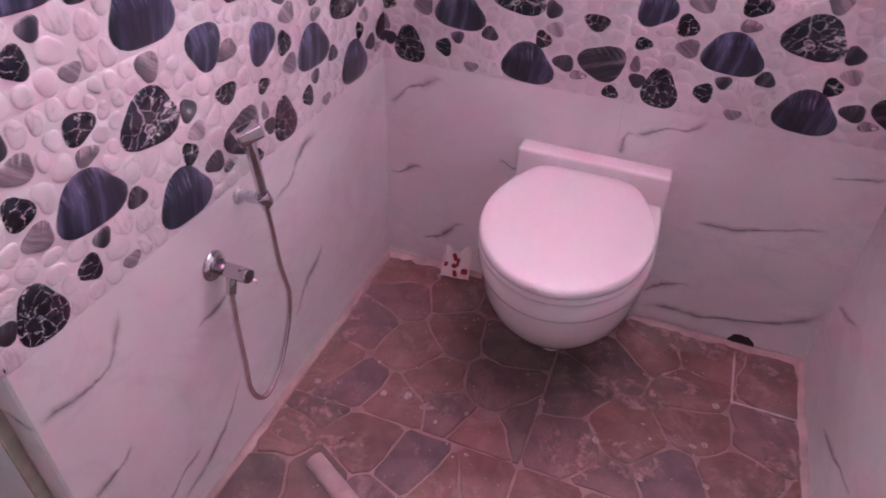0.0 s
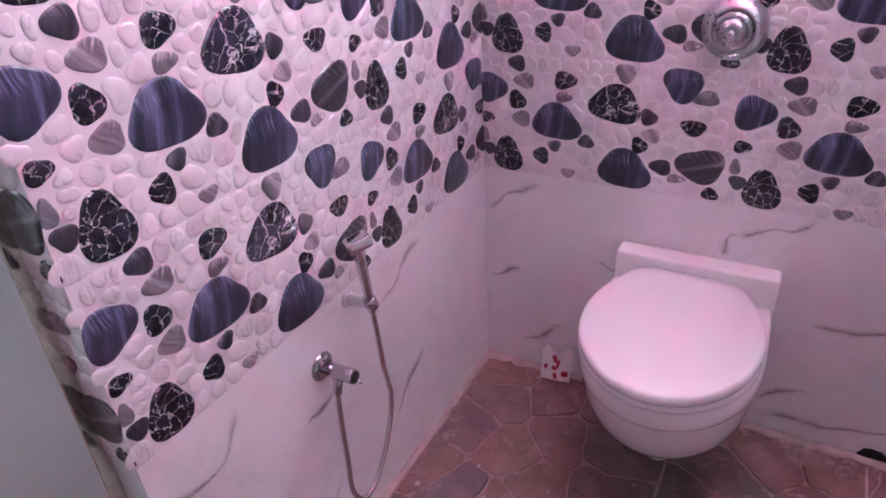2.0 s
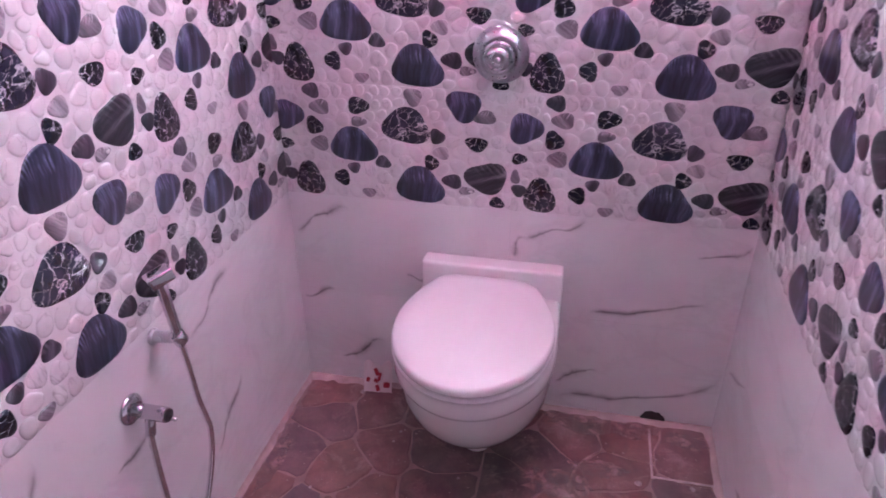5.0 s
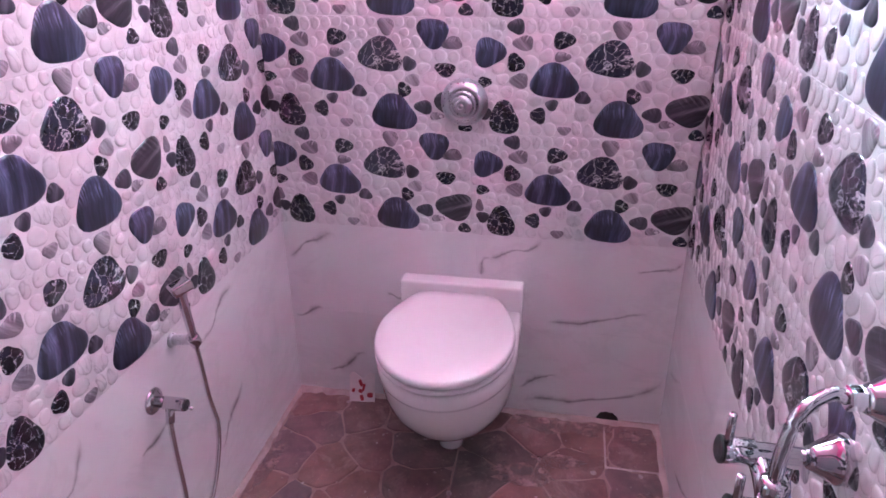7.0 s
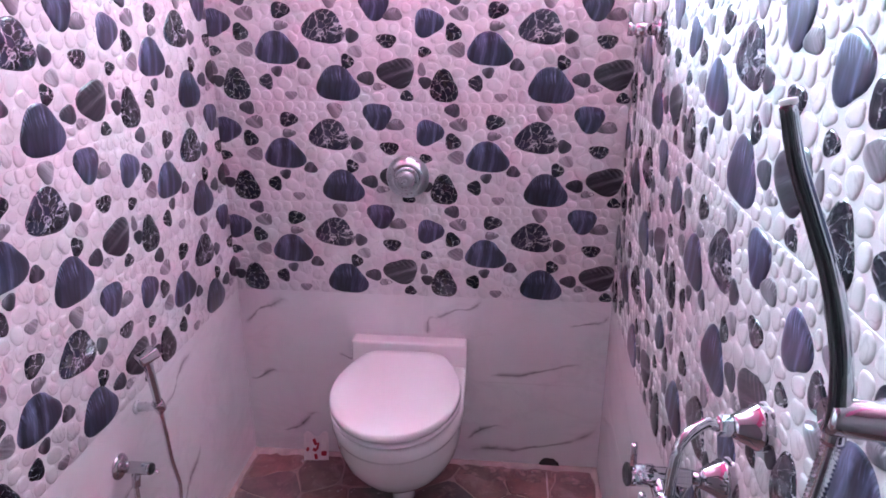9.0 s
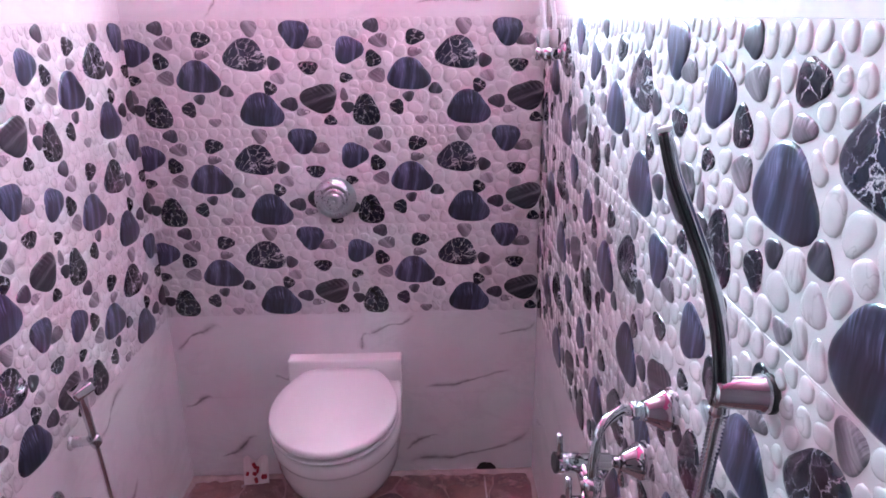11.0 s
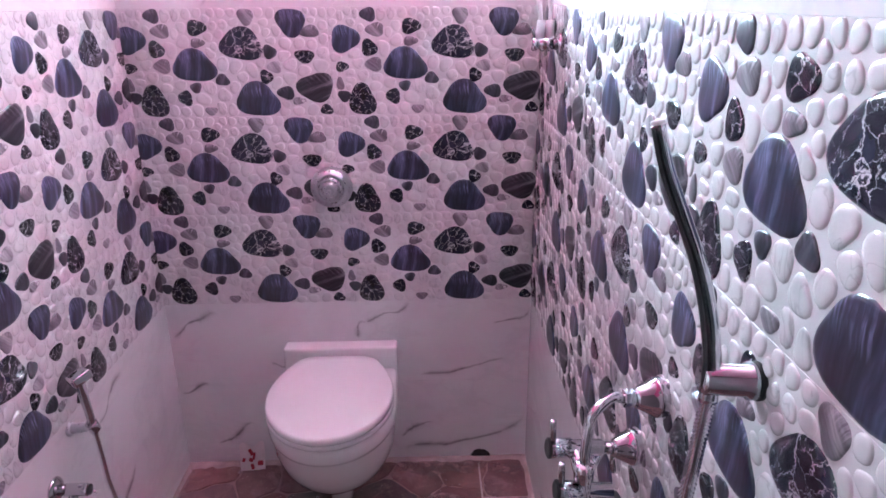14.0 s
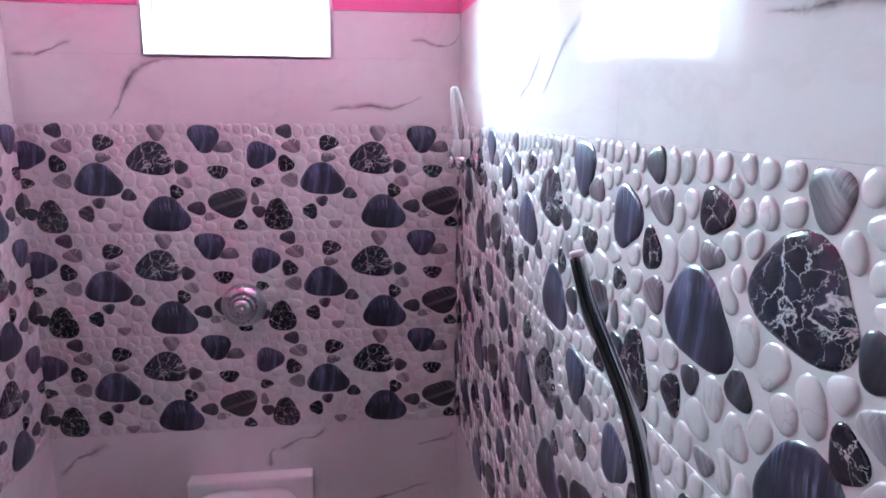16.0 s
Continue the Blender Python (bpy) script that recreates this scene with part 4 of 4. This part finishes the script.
# ---- hand shower in its bracket ----
shower = thing("hand_shower", "curved chrome hand shower with a modelled dark reflection, standing in a wall bracket", "hand shower")
part("bracket", lathe_bm([(0.0198, 0), (0.0198, 0.006), (0.0168, 0.009), (0.0165, 0.05), (0.0145, 0.054)], along((XR - 0.006, -1.412, 1.171), (1.12, -1.412, 1.178)), 32), M_CHROME, shower, smooth=True)
part("bracket_plate", lathe_bm([(0.0204, 0), (0.0204, 0.003), (0.0198, 0.0055)], along((XR, -1.412, 1.171), (1.1, -1.412, 1.171)), 32), M_DARKGAP, shower, "black round wall plate", smooth=True)
stick = spline([(1.155, -1.413, 1.150), (1.155, -1.411, 1.19), (1.152, -1.398, 1.235), (1.143, -1.380, 1.285), (1.130, -1.364, 1.325), (1.112, -1.349, 1.375), (1.100, -1.342, 1.420)], 8)
part("handle", tube_bm(stick, lambda t: 0.0098 - 0.0034 * t, 20), M_CHROME, shower, smooth=True)
# black strip on the handle's front stands in for the chrome's dark reflection
face_line = [p + Vector((-0.0036, -0.0026, 0.0)) for p in stick[3:]]
part("reflection_strip", tube_bm(face_line, lambda t: 0.0078 - 0.0026 * t, 16), M_DARKREFL, shower, "glossy black strip standing in for a dark reflection in the chrome", smooth=True)
part("cap", lathe_bm([(0.0066, 0.0), (0.0074, 0.001), (0.0074, 0.004), (0.0066, 0.005)], along(stick[-1], stick[-1] * 2 - stick[-3]), 24), M_WHITEP, shower, smooth=True)
hose2 = spline([(1.155, -1.413, 1.152), (1.152, -1.412, 1.10), (1.148, -1.411, 1.04), (1.143, -1.405, 0.96), (1.136, -1.38, 0.86), (1.13, -1.32, 0.77), (1.12, -1.26, 0.72), (1.105, -1.215, 0.735)], 22)
part("hose", tube_bm(hose2, 0.0086, 12, ribs=0.32), M_CHROME, shower, "spiral chrome hose", smooth=True)

# ---- connection valve with looped hose high in the corner ----
conn = thing("connection_valve", "chrome two-way valve with a looped white connection hose", "valve")
CV = Vector((XR, -0.284, 1.434))
part("flange", lathe_bm([(0.027, 0), (0.027, 0.005), (0.016, 0.012)], along(CV, CV - Vector((0.1, 0, 0)))), M_CHROME, conn, smooth=True)
part("body", lathe_bm([(0.0145, 0), (0.0145, 0.02), (0.0175, 0.022), (0.0175, 0.05), (0.0125, 0.052), (0.0125, 0.058), (0.016, 0.060), (0.016, 0.070)], along(CV, CV - Vector((0.1, 0, 0)))), M_CHROME, conn, smooth=True)
part("lever", rod_bm(CV + Vector((-0.063, 0, 0.008)), CV + Vector((-0.072, -0.004, 0.04)), 0.004), M_CHROME, conn, smooth=True)
for dx in (-0.028, -0.05):
    part("nut", rod_bm(CV + Vector((dx, 0, 0.012)), CV + Vector((dx, 0, 0.055)), 0.0105, 8), M_WHITEP, conn, smooth=True)
part("hose", tube_bm(spline([CV + Vector(p) for p in ((-0.028, 0, 0.05), (-0.029, 0, 0.09), (-0.040, 0.002, 0.14), (-0.054, 0.003, 0.176), (-0.063, 0.003, 0.168), (-0.060, 0.001, 0.12), (-0.05, 0, 0.05))], 10), 0.0055, 12), M_WHITEP, conn, smooth=True)

# ---- drain outlet, corner tile joints ----
drain = thing("drain_hole", "broken drain opening at the foot of the wall, its shaded inside a flat black disc", "drain")
dm = Matrix.Translation((1.046, -0.0004, 0.010)) @ Matrix.Diagonal((1.15, 1, 0.95, 1)) @ Matrix.Rotation(radians(90), 4, "X")
# no real hole: a thin black disc paints the shade inside it
rim_bm = lathe_bm([(0.029, 0), (0.030, 0.0015)], dm, 22)
for p in rim_bm.verts:
    p.co += Vector((0.005 * noise.noise(p.co * 90), 0, 0.006 * noise.noise(p.co * 70 + Vector((3, 0, 0)))))
part("opening", rim_bm, M_DARKGAP, drain)
for b in ((1.034, 1.040, -0.205, -0.03), (1.034, 1.195, -0.211, -0.205)):
    tagged(part("joint_strip", box_bm(b[0], b[1], b[2], b[3], -0.003, 0.0018, 0.0006, 1), M_STRIP), "pale cement joint round the drain tile", "trim", kind="structure")

# ---- sachet leaning on the wall ----
sachet = thing("sachet", "small crumpled white sachet with red print leaning on the wall", "sachet", pose(0.248, -0.032, 0.0025, -9, 0, 6) @ Matrix.Scale(1.05, 4))
bm = bmesh.new()
grid = [[bm.verts.new((-0.04 + 0.08 * i / 10, 0.004 * noise.noise(Vector((i * 0.5, j * 0.5, 5))) - 0.012 * (1 - j / 8) ** 2, 0.085 * j / 8 * (1 + 0.12 * math.sin(i * 0.9)))) for i in range(11)] for j in range(9)]
for j in range(8):
    for i in range(10):
        bm.faces.new((grid[j][i], grid[j][i + 1], grid[j + 1][i + 1], grid[j + 1][i]))
ex = bmesh.ops.extrude_face_region(bm, geom=bm.faces[:])
for v in [g for g in ex["geom"] if isinstance(g, bmesh.types.BMVert)]:
    v.co.y += 0.003
bmesh.ops.recalc_face_normals(bm, faces=bm.faces)
part("pouch", bm, M_PAPER, sachet)
for cx, cz, w, h, tilt in ((-0.027, 0.038, 0.010, 0.012, 20), (-0.003, 0.062, 0.010, 0.022, -25), (0.006, 0.048, 0.008, 0.024, 12), (-0.004, 0.036, 0.014, 0.010, 30), (0.026, 0.024, 0.018, 0.014, 0), (0.0, 0.014, 0.010, 0.018, -15)):
    bm = box_bm(-w / 2, w / 2, -0.0006, 0.0006, -h / 2, h / 2, min(w, h) * 0.3, 2)
    bm.transform(Matrix.Translation((cx, -0.0150 + 0.15 * cz, cz)) @ Matrix.Rotation(radians(tilt), 4, "Y") @ Matrix.Rotation(radians(-9), 4, "X"))
    part("print_mark", bm, M_RED, sachet)

# ---- bits lying on the floor ----
off = thing("pipe_offcut", "short pale plastic strip lying on the floor", "offcut", pose(0.245, -0.775, 0.0, 0, 0, -28))
bm = bmesh.new()
n = 10
rings = [[(x, 0.022 * math.cos(math.pi * k / n), 0.004 + 0.016 * math.sin(math.pi * k / n)) for k in range(n + 1)] + [(x, 0.018 * math.cos(math.pi * k / n), 0.002 + 0.014 * math.sin(math.pi * k / n)) for k in range(n, -1, -1)] for x in (-0.075, 0.075)]
part("strip", loft_bm(rings), M_CEMENT, off)
rnd = random.Random(5)
bm = bmesh.new()
for _ in range(170):
    x, y = rnd.uniform(XL + 0.04, XR - 0.04), -abs(rnd.gauss(0.45, 0.35)) - 0.03
    if y < -1.4:
        continue
    r = 0.0017 + 0.009 * rnd.random() ** 5
    m = Matrix.Translation((x, y, 0.0008)) @ Matrix.Diagonal((1, rnd.uniform(0.6, 1.5), 1, 1))
    lathe_bm([(r, 0), (r * 0.7, 0.0012), (r * 0.2, 0.0018)], m, 8, bm)
for _ in range(9):
    x, y, r = rnd.uniform(0.15, XR - 0.1), -rnd.uniform(0.3, 1.2), rnd.uniform(0.008, 0.016)
    ring = [bm.verts.new((x + r * (0.8 + 0.3 * rnd.random()) * math.cos(k * 0.4488), y + r * (0.8 + 0.3 * rnd.random()) * math.sin(k * 0.4488), 0.0022)) for k in range(14)]
    bm.faces.new(ring)
tagged(part("paint_flecks", bm, M_FLECK, kind="stuff"), "white paint flecks spattered on the floor", "paint flecks")
